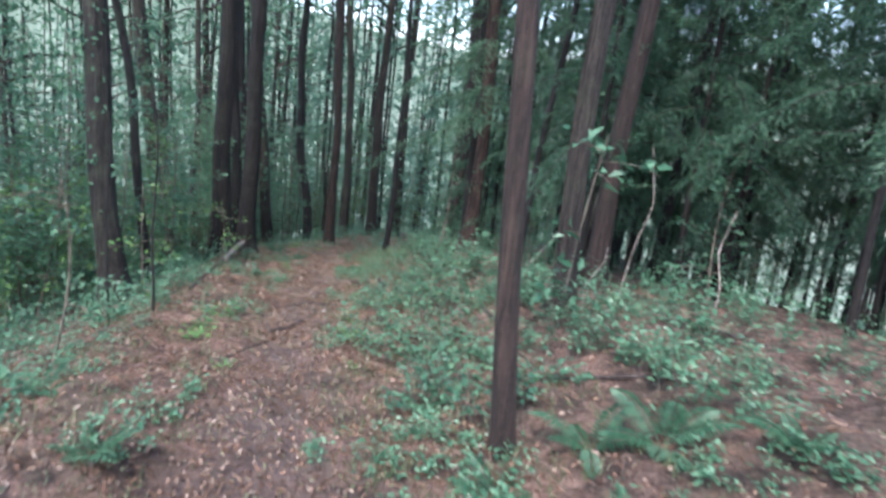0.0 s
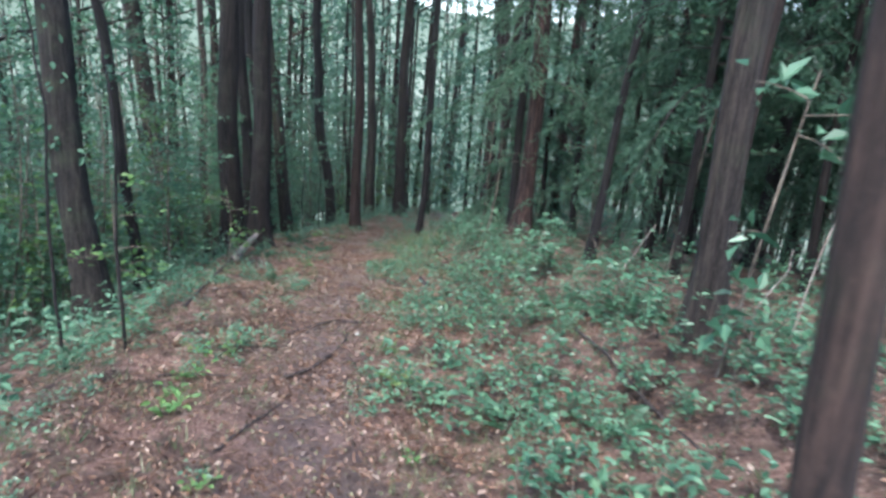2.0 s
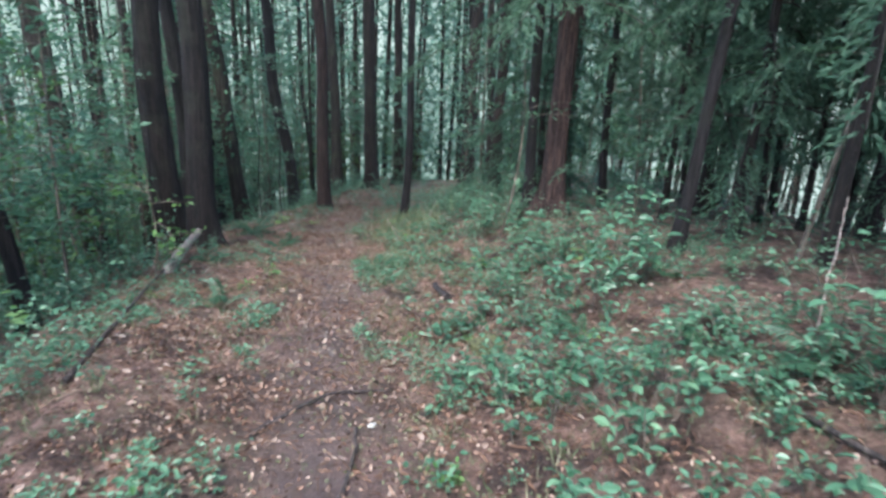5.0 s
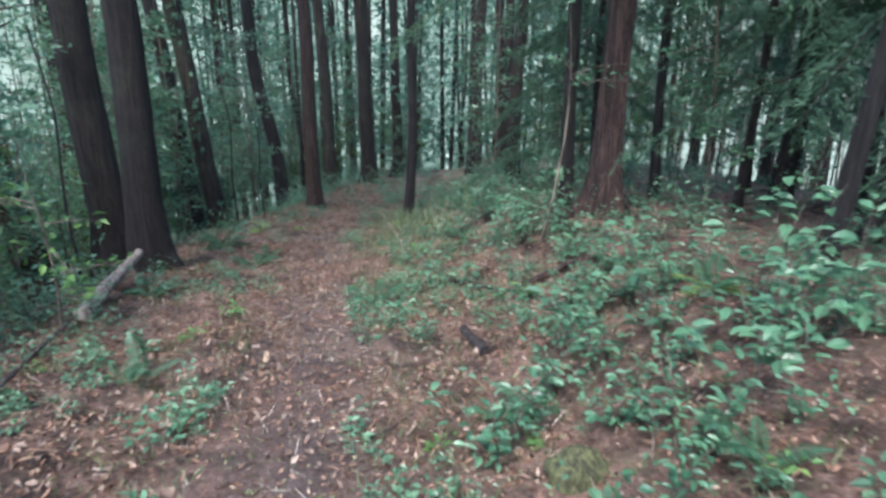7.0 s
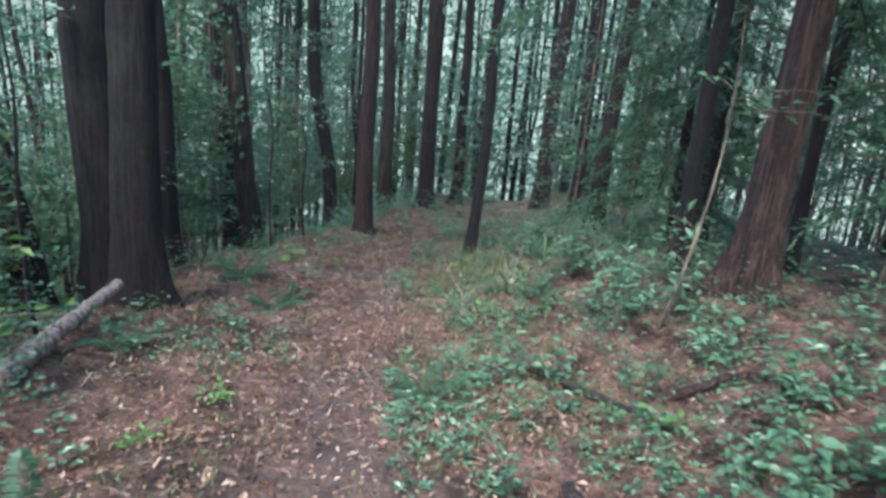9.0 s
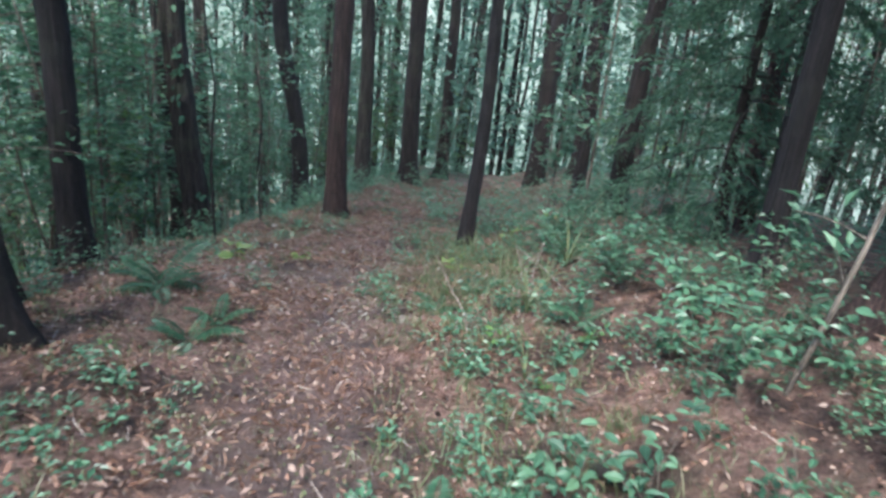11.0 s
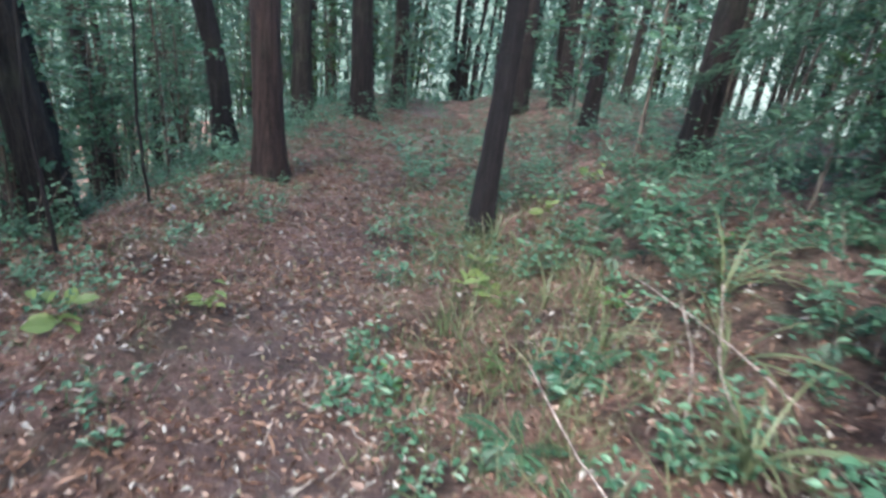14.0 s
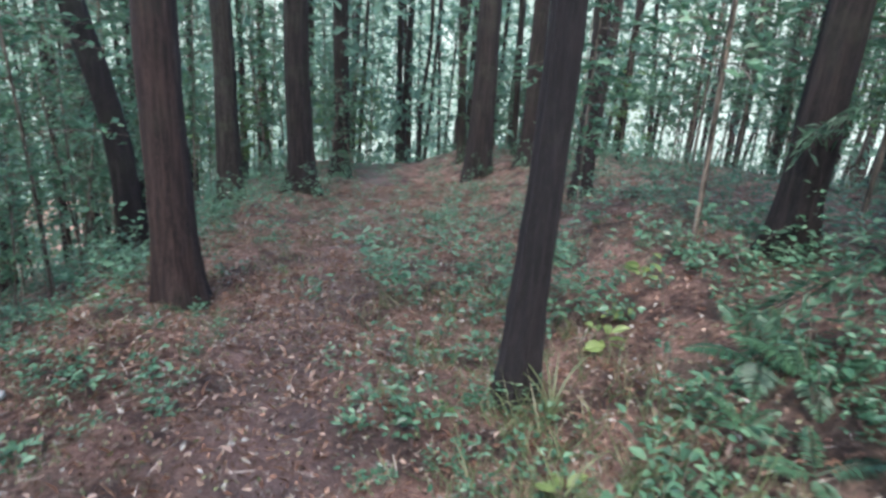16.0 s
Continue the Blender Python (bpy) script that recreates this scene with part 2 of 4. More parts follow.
# ---- ground ----
def spread(fine0, fine1, step, far, grow=1.22):
    a = list(np.arange(fine0, fine1, step))
    s, x = step, a[-1]
    while x < far:
        s *= grow
        x += s
        a.append(x)
    s, x = step, fine0
    while x > -far:
        s *= grow
        x -= s
        a.insert(0, x)
    return np.array(a)


gx, gy = spread(-7.0, 5.0, 0.1, 600), spread(-1.0, 30.0, 0.11, 600)
GX, GY = np.meshgrid(gx, gy)
gv = np.stack([GX, GY, height(GX, GY)], -1).reshape(-1, 3)
gi = np.arange(len(gv)).reshape(len(gy), len(gx))
gq = np.stack([gi[:-1, :-1], gi[:-1, 1:], gi[1:, 1:], gi[1:, :-1]], -1).reshape(-1, 4)
ground_mesh = mesh_of("ground", gv, gq, GROUND, True)
trodden = ground_mesh.attributes.new("trodden", "FLOAT", "POINT")
off = np.abs(gv[:, 0] - path_x(gv[:, 1]))
trodden.data.foreach_set("value", (1 / (1 + np.exp(np.clip((off - 0.32) * 9, -40, 40)))).astype(np.float32))
ground = tagged(new("ground", ground_mesh), "forest floor of reddish needles, soil and moss on a falling spur", "forest floor", kind="structure")


# ---- glowing backdrop ring for the misty distance across the valleys ----
def mist_glow_material():
    m, t, b = material("mist_glow")
    # emission stands in for hazy daylight; the hills are no real source
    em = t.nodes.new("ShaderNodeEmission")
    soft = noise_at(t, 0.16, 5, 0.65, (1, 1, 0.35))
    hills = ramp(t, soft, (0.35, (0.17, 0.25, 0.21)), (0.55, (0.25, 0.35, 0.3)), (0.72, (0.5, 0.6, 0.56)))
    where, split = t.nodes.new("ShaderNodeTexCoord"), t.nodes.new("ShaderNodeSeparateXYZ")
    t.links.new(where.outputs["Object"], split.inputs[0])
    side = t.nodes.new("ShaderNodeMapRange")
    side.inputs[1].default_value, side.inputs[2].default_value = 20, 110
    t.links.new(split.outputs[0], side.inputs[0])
    # glow painted paler towards +x, as brighter haze on that side
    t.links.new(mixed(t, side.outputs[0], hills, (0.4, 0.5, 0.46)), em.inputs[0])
    em.inputs[1].default_value = MIST_GLOW
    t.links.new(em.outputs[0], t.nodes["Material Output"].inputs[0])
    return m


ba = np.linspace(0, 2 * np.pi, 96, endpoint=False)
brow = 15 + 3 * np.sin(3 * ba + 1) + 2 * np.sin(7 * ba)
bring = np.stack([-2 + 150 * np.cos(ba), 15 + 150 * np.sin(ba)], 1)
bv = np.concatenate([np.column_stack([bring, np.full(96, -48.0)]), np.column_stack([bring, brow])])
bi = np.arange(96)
backdrop = tagged(new("backdrop", mesh_of("backdrop", bv, np.stack([bi, (bi + 1) % 96, 96 + (bi + 1) % 96, 96 + bi], 1), mist_glow_material(), True)), "glowing backdrop painted as pale misty hills across the valley", "distance", kind="structure")


# ---- trees ----
def trunk_mesh(dia, tall, seed, mat, lean=(0, 0), flare=0.7, ridge=0.05, bend=0.06, sides=20):
    r = np.random.default_rng(seed)
    z = np.concatenate([[-0.45], np.arange(-0.05, 0.8, 0.08), np.arange(0.8, 5, 0.22), np.arange(5, tall, 0.8)])
    a = np.linspace(0, 2 * np.pi, sides, endpoint=False)
    Z, A = np.meshgrid(z, a, indexing="ij")
    p = r.uniform(0, 6.28, 8)
    lobes = np.maximum(0, 0.45 + 0.4 * np.sin(3 * A + p[0]) + 0.4 * np.sin(5 * A + p[1]))
    R = dia / 2 * (1 - 0.6 * np.clip(Z, 0, None) / tall)
    R = R * (1 + flare * np.exp(-np.clip(Z, -0.1, None) / 0.28) * lobes + 0.16 * np.exp(-np.clip(Z, 0, None) / 0.9))
    rid = np.sin(7 * A + p[2] + 0.5 * np.sin(1.3 * Z + p[3])) + 0.7 * np.sin(11 * A + p[4] + 0.8 * np.sin(0.9 * Z)) + 0.6 * np.sin(4 * A + 2.3 * Z + p[5]) * np.sin(3.1 * Z + p[6])
    R = R * (1 + ridge * rid + 0.02 * r.normal(size=R.shape))
    sway = bend * (np.sin(0.55 * Z + p[6]) - np.sin(p[6])) + 0.3 * bend * (np.sin(1.7 * Z + p[7]) - np.sin(p[7]))
    cx = Z * math.tan(radians(lean[0])) + sway
    cy = Z * math.tan(radians(lean[1])) + 0.5 * sway
    v = np.stack([cx + R * np.cos(A), cy + R * np.sin(A), Z], -1).reshape(-1, 3)
    i = np.arange(len(v)).reshape(len(z), sides)
    j = np.roll(i, -1, 1)
    q = np.stack([i[:-1], j[:-1], j[1:], i[1:]], -1).reshape(-1, 4)
    return mesh_of("trunk", v, q, mat, True)


def limb_set(tall, seed, lean, low, count, mat):
    """Limbs of the upper trunk, and where their twigs end."""
    r = np.random.default_rng(seed)
    made, ends = [], []
    for k in range(count):
        h = low + (tall - low) * (k + r.uniform(0, 0.9)) / count
        a = r.uniform(0, 6.28)
        reach = (1.0 + 2.2 * (1 - (h - low) / (tall - low + 1))) * r.uniform(0.7, 1.2)
        s = np.linspace(0, 1, 5)
        base = np.array([h * math.tan(radians(lean[0])), h * math.tan(radians(lean[1])), h])
        pts = base + np.stack([np.cos(a) * reach * s, np.sin(a) * reach * s, 0.5 * reach * s - 0.25 * reach * s * s + 0.1 * np.sin(5 * s + a)], 1)
        made.append((pts, np.linspace(0.06, 0.015, 5), 5))
        ends.append([base + (pts[-1] - base) * w for w in (0.45, 0.7, 1.0)])
    return made, np.array(ends)


def crown_mesh(ends, seed, each, radius, size, mat):
    r = np.random.default_rng(seed)
    c = np.repeat(ends, each, 0)
    n = len(c)
    off = ball(n, r) * radius * r.uniform(0.1, 1, (n, 1)) ** 0.6
    off[:, 2] *= 0.55
    along = off + ball(n, r) * 0.6 + (0, 0, -0.3)
    return mesh_of("crown", *leaves(c + off, along, ball(n, r) + (0, 0, 1.2), r.uniform(0.6, 1.3, n) * size, r.uniform(0.5, 1, n) * size * 0.5), mat)


def climber_mesh(dia, lean, count, seed):
    """Leaves of a climber in uneven bunches round the lower trunk."""
    r = np.random.default_rng(seed)
    bunch = r.integers(0, 14, count)
    z = np.clip(r.uniform(0.3, 6.0, 14)[bunch] + r.normal(size=count) * 0.3, 0.1, 7)
    a = r.uniform(0, 6.28, 14)[bunch] + r.normal(size=count) * 0.7
    out = np.stack([np.cos(a), np.sin(a), 0 * a], 1)
    stem = np.stack([z * math.tan(radians(lean[0])), z * math.tan(radians(lean[1])), z], 1)
    p = stem + out * (dia * 0.52 + r.uniform(0.01, 0.14, count) ** 1.3)[:, None]
    return mesh_of("climber", *leaves(p, out * 0.5 + r.normal(size=p.shape) * 0.5 + (0, 0, -0.5), out + (0, 0, 0.7), r.uniform(0.06, 0.12, count), r.uniform(0.035, 0.06, count), OVAL), LEAF)


def tree(x, y, dia, lean=(0, 0), mat=None, label="", tall=17.0, seed=0, flare=0.7, ridge=0.05, bend=0.06, low=9.0, name="tree", category="tree", vine=0):
    seed = seed or int(abs(x * 131 + y * 977)) + 3
    dia *= 0.88
    t = thing(name, label, category, "trees along the spur", pose(x, y, hz(x, y)))
    part("trunk", trunk_mesh(dia, tall, seed, mat or BARK, lean, flare, ridge, bend), t)
    if vine:
        tagged(part("climber", climber_mesh(dia, lean, vine, seed + 60), t, "climbing green leaves up the trunk"), kind="stuff")
    limbs, ends = limb_set(tall, seed + 1, lean, low, 12, mat or BARK)
    for k, (one, tips) in enumerate(zip(limbs, ends)):
        limb = part("limb", tubes([one], mat or BARK, "limb"), t)
        tagged(part("foliage", crown_mesh(tips, seed + 2 + k, 11, 1.0, 0.32, LEAF), limb), kind="stuff")
    return t


TALL = "tall straight tree with dark furrowed bark"
tree(0.5, 3.6, 0.15, (-3.8, 0.1), BARK_BROWN, "slender tree with smooth brown bark and pale flecks", flare=0.25, ridge=0.03, tall=13)
tree(1.33, 6.83, 0.26, (0.2, 1.0), BARK_GREY, "weathered grey-brown tree with flaking bark", ridge=0.09)
tree(2.16, 9.0, 0.3, (0.3, 0.2), BARK_BROWN, "leaning brown tree beside a weathered trunk", ridge=0.06)
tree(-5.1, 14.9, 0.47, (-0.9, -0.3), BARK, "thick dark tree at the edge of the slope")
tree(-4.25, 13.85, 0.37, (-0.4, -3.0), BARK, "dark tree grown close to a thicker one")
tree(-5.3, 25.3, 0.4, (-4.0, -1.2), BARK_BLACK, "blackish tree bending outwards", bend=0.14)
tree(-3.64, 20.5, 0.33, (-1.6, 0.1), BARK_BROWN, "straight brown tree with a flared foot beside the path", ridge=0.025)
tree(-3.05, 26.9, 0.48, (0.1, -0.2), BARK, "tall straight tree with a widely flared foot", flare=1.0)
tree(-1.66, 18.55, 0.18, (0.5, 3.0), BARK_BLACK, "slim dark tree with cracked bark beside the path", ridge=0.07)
tree(-4.9, 9.6, 0.41, (-4.6, -0.6), BARK_MOSSY, "mossy dark tree standing below the path", vine=200)
tree(-6.9, 16.2, 0.4, (-5.5, -1.5), BARK_MOSSY, "vine-clad dark tree on the slope", ridge=0.12, vine=240)
red_cedar = tree(0.55, 13.9, 0.3, (-0.4, 1.4), BARK_RED, "reddish cedar with fluted peeling bark", ridge=0.12, flare=1.3)
tree(-5.15, 11.2, 0.17, (-6.0, -1.0), BARK_BLACK, "slim dark tree leaning out over the slope", bend=0.1)
tree(1.76, 15.87, 0.14, (-0.3, 0.2), BARK_BLACK, "thin blackish tree on the bank")
tree(3.4, 15.7, 0.2, (0.4, 0), BARK, "thin dark tree behind the red cedar")
tree(4.1, 12.6, 0.23, (1.0, 0), BARK_BLACK, "thin dark tree among young cedars")
tree(5.1, 11.6, 0.14, (1.5, 0), BARK_BLACK, "thin dark tree among young cedars")
tree(0.45, 15.4, 0.18, (-0.2, 0.2), BARK_BLACK, "thin blackish tree beside a red cedar")
tree(1.28, 11.2, 0.13, (3.0, -0.8), BARK_BLACK, "thin dark tree on the bank")
tree(0.31, 19.4, 0.26, (1.2, 0.6), BARK, "dark tree with a rough split foot", ridge=0.08)
tree(0.2, 28.1, 0.5, (0.3, -0.2), BARK, TALL)
tree(0.52, 23.53, 0.24, (-2.1, 0.4), BARK, TALL)
tree(-4.2, 27.0, 0.4, (-3.2, -0.4), BARK_MOSSY, "mossy straight tree behind the path")
tree(1.75, 18.87, 0.25, (-0.5, 0.3), BARK_RED, "reddish cedar trunk on the bank")
tree(-2.4, 31.0, 0.4, (0.3, 0), BARK, TALL)
tree(1.24, 28.39, 0.36, (0.5, -0.1), BARK, TALL)
tree(-10.1, 27.0, 0.45, (-1, -0.5), BARK, TALL)
tree(-5.4, 16.7, 0.3, (-1.0, -0.5), BARK_BLACK, "dark tree on the slope below the path")
tree(-5.2, 19.2, 0.34, (-4, -2), BARK_MOSSY, "vine-clad tree leaning out over the slope", ridge=0.12, vine=320)
tree(-6.6, 21.9, 0.4, (-3.5, -1.5), BARK_BLACK, "dark tree on the slope below the path")
tree(-7.4, 25.2, 0.34, (-3, -1), BARK_MOSSY, TALL)


def free(x, y, gap, taken):
    return all((x - a) ** 2 + (y - b) ** 2 > gap * gap for a, b in taken)


taken = [(o.location.x, o.location.y) for o in bpy.data.objects if o.name.startswith("tree")]
kinds = []
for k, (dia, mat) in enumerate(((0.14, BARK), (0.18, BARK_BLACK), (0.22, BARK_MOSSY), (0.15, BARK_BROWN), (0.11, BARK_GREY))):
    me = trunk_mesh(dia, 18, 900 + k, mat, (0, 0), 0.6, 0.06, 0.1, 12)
    limbs, ends = limb_set(18, 930 + k, (0, 0), 9, 10, mat)
    kinds.append((me, tubes(limbs, mat, "branchwork"), crown_mesh(ends.reshape(-1, 3), 960 + k, 9, 1.1, 0.36, LEAF)))
made = 0
r = np.random.default_rng(21)
while made < 150:
    x, y = r.uniform(-30, 26), r.uniform(-10, 48)
    o = x - path_x(y)
    if abs(o) < (2.2 if y < 29 else 0.5) or (y < 21 and -3.6 < o < 4.5) or (y < 27 and abs(o) < 3) or not free(x, y, 1.3, taken):
        continue
    taken.append((x, y))
    me, limbs, crown = kinds[made % 5]
    if 2 < x < 8 and y < 15:
        made += 1
        continue
    t = thing("tree", "slender straight forest tree with dark bark", "tree", "background trees", pose(x, y, hz(x, y), r.uniform(-3, 3), r.uniform(-4, 4), r.uniform(0, 360)))
    part("trunk", me, t)
    tagged(part("branchwork", limbs, t), kind="stuff")
    tagged(part("crown", crown, t), kind="stuff")
    made += 1


# ---- saplings of the slope, leafy from low down ----
def sapling_meshes(seed, tall, twigs, each, size, mat):
    r = np.random.default_rng(seed)
    s = np.linspace(0, 1, 9)
    wob = r.uniform(-0.25, 0.25, 2)
    stem = np.stack([wob[0] * np.sin(2.5 * s), wob[1] * np.sin(2 * s), -0.15 + (tall + 0.15) * s], 1)
    wood = [(stem, np.linspace(0.018, 0.005, 9) * (0.6 + tall / 7), 6)]
    P, D = [], []
    for k in range(twigs):
        h = tall * r.uniform(0.22, 1.0)
        base = np.array([np.interp(h, stem[:, 2], stem[:, i]) for i in range(3)])
        a, reach = r.uniform(0, 6.28), r.uniform(0.35, 1.0) * (0.45 + 0.12 * tall)
        d = np.array([np.cos(a), np.sin(a), r.uniform(0.05, 0.5)])
        q = np.linspace(0, 1, 4)
        pts = base + d * (reach * q)[:, None] + np.array([0, 0, -0.25 * reach]) * (q * q)[:, None]
        wood.append((pts, np.linspace(0.007, 0.003, 4), 3))
        w = r.uniform(0.25, 1.0, each)
        p = base + d * (reach * w)[:, None] + np.array([0, 0, -0.25 * reach]) * (w * w)[:, None]
        P.append(p + r.normal(size=p.shape) * 0.05)
        D.append(d * 0.6 + r.normal(size=p.shape) * (0.7, 0.7, 0.25))
    P, D = np.concatenate(P), np.concatenate(D)
    n = len(P)
    L = r.uniform(0.7, 1.3, n) * size
    return tubes(wood[:1], TWIG, "stem"), tubes(wood[1:], TWIG, "twiggery"), mesh_of("foliage", *leaves(P, D, r.normal(size=(n, 3)) * 0.5 + (0, 0, 1), L, L * 0.48), mat), wood[1:]


SAPLINGS = [sapling_meshes(50 + k, t, n, e, s, m) for k, (t, n, e, s, m) in enumerate(((2.2, 16, 16, 0.1, LEAF), (3.4, 24, 18, 0.11, LEAF), (4.8, 34, 18, 0.11, LEAF), (6.5, 44, 18, 0.12, LEAF), (3.0, 22, 18, 0.1, LEAF_BRIGHT), (5.5, 40, 18, 0.11, LEAF_SHRUB)))]
def pick_of(g, ks):
    return int(ks[int(g.integers(len(ks)))])


r = np.random.default_rng(33)
made = 0
while made < 225:
    left = made < 175
    y = r.uniform(2, 36)
    o = -r.uniform(3.0, 16) if left else r.uniform(3.5, 16)
    if y > 29 and r.uniform() < 0.6:
        o = r.uniform(-6, 6)
    x = float(path_x(y)) + o
    if not free(x, y, 0.4, taken[:26]) or (left and y < 10.6 and o > -4.3):
        continue
    stem, twigs, fol, _ = SAPLINGS[int(r.integers(6))]
    t = thing("sapling", "slender leafy understorey sapling", "sapling", "understorey saplings", pose(x, y, hz(x, y), r.uniform(-6, 6), r.uniform(-6, 6), r.uniform(0, 360)))
    part("stem", stem, t)
    tagged(part("twiggery", twigs, t), kind="stuff")
    tagged(part("foliage", fol, t), kind="stuff")
    made += 1


for k in range(90):
    y = r.uniform(7.0, 20) if k > 44 else r.uniform(9.8, 20)
    x = float(path_x(y)) - (r.uniform(4.2, 9.5) if k > 44 else r.uniform(2.6, 6.5))
    if not free(x, y, 0.35, taken[:27]):
        continue
    stem, twigs, fol, _ = SAPLINGS[pick_of(r, (0, 0, 4, 1) if k <= 44 else (0, 1, 4, 4, 2))]
    t = thing("sapling", "leafy green sapling at the slope edge", "sapling", "slope edge saplings", pose(x, y, hz(x, y), r.uniform(-8, 8), r.uniform(-8, 8), r.uniform(0, 360)))
    part("stem", stem, t)
    tagged(part("twiggery", twigs, t), kind="stuff")
    tagged(part("foliage", fol, t), kind="stuff")


for k in range(64):
    y = r.uniform(20, 32)
    x = float(path_x(y)) + (r.uniform(4.5, 13) if k % 2 else -r.uniform(3.8, 11))
    if not free(x, y, 0.4, taken[:30]):
        continue
    stem, twigs, fol, _ = SAPLINGS[pick_of(r, (1, 2, 3, 5))]
    t = thing("sapling", "leafy sapling among dark trunks", "sapling", "understorey saplings", pose(x, y, hz(x, y), r.uniform(-6, 6), r.uniform(-6, 6), r.uniform(0, 360)))
    part("stem", stem, t)
    tagged(part("twiggery", twigs, t), kind="stuff")
    tagged(part("foliage", fol, t), kind="stuff")


def lone_sapling(x, y, meshes, label, turn=0.0, tip=0.0):
    t = thing("sapling", label, "sapling", at=pose(x, y, hz(x, y), tip, 0, turn))
    part("stem", meshes[0], t)
    for one in meshes[3]:
        part("twig", tubes([one], TWIG, "twig"), t)
    tagged(part("foliage", meshes[2], t), kind="stuff")


lone_sapling(0.0, 19.95, SAPLINGS[5], "leafy sapling with pale green sprays beside a dark tree", 40)
lone_sapling(-0.25, 21.6, SAPLINGS[1], "slender leafy sapling on the bank", 100)
lone_sapling(0.95, 20.4, SAPLINGS[2], "tall leafy sapling behind a dark tree", 200)
lone_sapling(0.3, 17.6, SAPLINGS[0], "small leafy sapling on the bank", 10)
lone_sapling(-6.6, 20.9, SAPLINGS[2], "tall leafy sapling below the path", 20)
lone_sapling(-6.0, 19.6, SAPLINGS[5], "bushy leafy sapling on the slope", 80)
lone_sapling(-7.6, 22.6, SAPLINGS[3], "tall leafy sapling on the slope", 140)
lone_sapling(1.2, 6.1, sapling_meshes(71, 1.9, 8, 7, 0.15, LEAF_SHRUB), "young tree with long drooping leaves", 60, 6)
lone_sapling(-4.1, 11.75, sapling_meshes(72, 1.25, 8, 9, 0.1, LEAF_BRIGHT), "bright leafy shoot beside a fallen log", 0)
lone_sapling(-3.9, 8.4, sapling_meshes(73, 1.7, 10, 11, 0.08, LEAF_BRIGHT), "leafy sapling with flat sprays at the slope edge", 0)
lone_sapling(-3.3, 5.3, sapling_meshes(74, 1.7, 10, 12, 0.08, LEAF), "small leafy sapling at the slope edge", 50)
lone_sapling(-0.2, 13.6, sapling_meshes(75, 2.3, 7, 8, 0.09, LEAF_SHRUB), "thin sapling beside a red cedar", 130)


# ---- cedars with drooping boughs on the bank ----
def cedar_meshes(seed, tall, low, boughs):
    r = np.random.default_rng(seed)
    wood, P, D = [], [], []
    for k in range(boughs):
        h = low + (tall - low) * (k + r.uniform(0, 1)) / boughs
        a = k * 2.4 + r.uniform(-0.4, 0.4)
        reach = r.uniform(0.75, 1.15) * (0.5 + 1.5 * (1 - (h - low) / (tall - low)) ** 0.7)
        d, side = np.array([np.cos(a), np.sin(a), 0.1]), np.array([-np.sin(a), np.cos(a), 0])
        q = np.linspace(0, 1, 6)
        pts = np.array([0, 0, h]) + d * (reach * q)[:, None] + np.array([0, 0, -0.5 * reach]) * (q ** 2)[:, None]
        wood.append((pts, np.linspace(0.013, 0.003, 6), 4))
        for s in range(20):
            w = 0.15 + 0.85 * s / 19
            base = np.array([0, 0, h]) + d * reach * w + np.array([0, 0, -0.5 * reach * w * w])
            for sg in (-1, 1):
                tw = unit(d * 0.5 + sg * side * r.uniform(0.5, 1) + np.array([0, 0, r.uniform(-0.6, 0.1)]))
                ln = r.uniform(0.2, 0.45) * (1.15 - 0.6 * w)
                u = np.linspace(0.1, 1, 11)
                P.append(base + tw * (ln * u)[:, None] + np.array([0, 0, -0.12]) * (u * u)[:, None])
                D.append(tw + r.normal(size=(11, 3)) * 0.45 + (0, 0, -0.25))
    P, D = np.concatenate(P), np.concatenate(D)
    n = len(P)
    return tubes(wood, BARK_MOSSY, "branchwork"), mesh_of("foliage", *leaves(P, D, r.normal(size=(n, 3)) * 0.5 + (0, 0, 1), r.uniform(0.06, 0.11, n), r.uniform(0.013, 0.022, n)), NEEDLE)


CEDARS = [(trunk_mesh(0.09 + 0.015 * k, t + 0.8, 400 + k, BARK, (0, 0), 0.4, 0.06, 0.05, 10), *cedar_meshes(410 + k, t, l, b)) for k, (t, l, b) in enumerate(((8.0, 1.4, 40), (9.5, 2.3, 44), (6.5, 1.0, 34), (3.0, 0.3, 24)))]
r = np.random.default_rng(5)


def cedar(x, y, k, turn):
    t = thing("cedar_tree", "young cedar with drooping dark green boughs", "tree", "young cedars on the bank", pose(x, y, hz(x, y), 0, 0, turn))
    for nm, me in zip(("trunk", "branchwork", "foliage"), CEDARS[k]):
        tagged(part(nm, me, t), kind="" if nm == "trunk" else "stuff")


for x, y, k in ((1.25, 17.2, 1), (2.5, 15.0, 1), (2.2, 10.3, 1), (1.0, 17.7, 3), (2.4, 12.4, 2), (4.4, 10.2, 0), (5.4, 12.4, 2), (6.4, 9.4, 0), (3.9, 13.6, 0), (7.2, 13.5, 1), (8.2, 11.0, 2), (5.6, 15.6, 0), (4.8, 7.4, 1), (3.4, 16.6, 0), (6.0, 21.0, 0), (3.7, 16.0, 1), (5.0, 16.5, 1)):
    taken.append((x, y))
    cedar(x, y, k, x * 100)
red_cedar_boughs = cedar_meshes(430, 9.0, 2.1, 46)
for nm, me in zip(("branchwork", "foliage"), red_cedar_boughs):
    tagged(part(nm, me, red_cedar, "drooping green boughs"), kind="stuff").matrix_basis = pose(-0.05, 0.1, 0, 0, 0, 40) @ Matrix.Scale(1.12, 4)
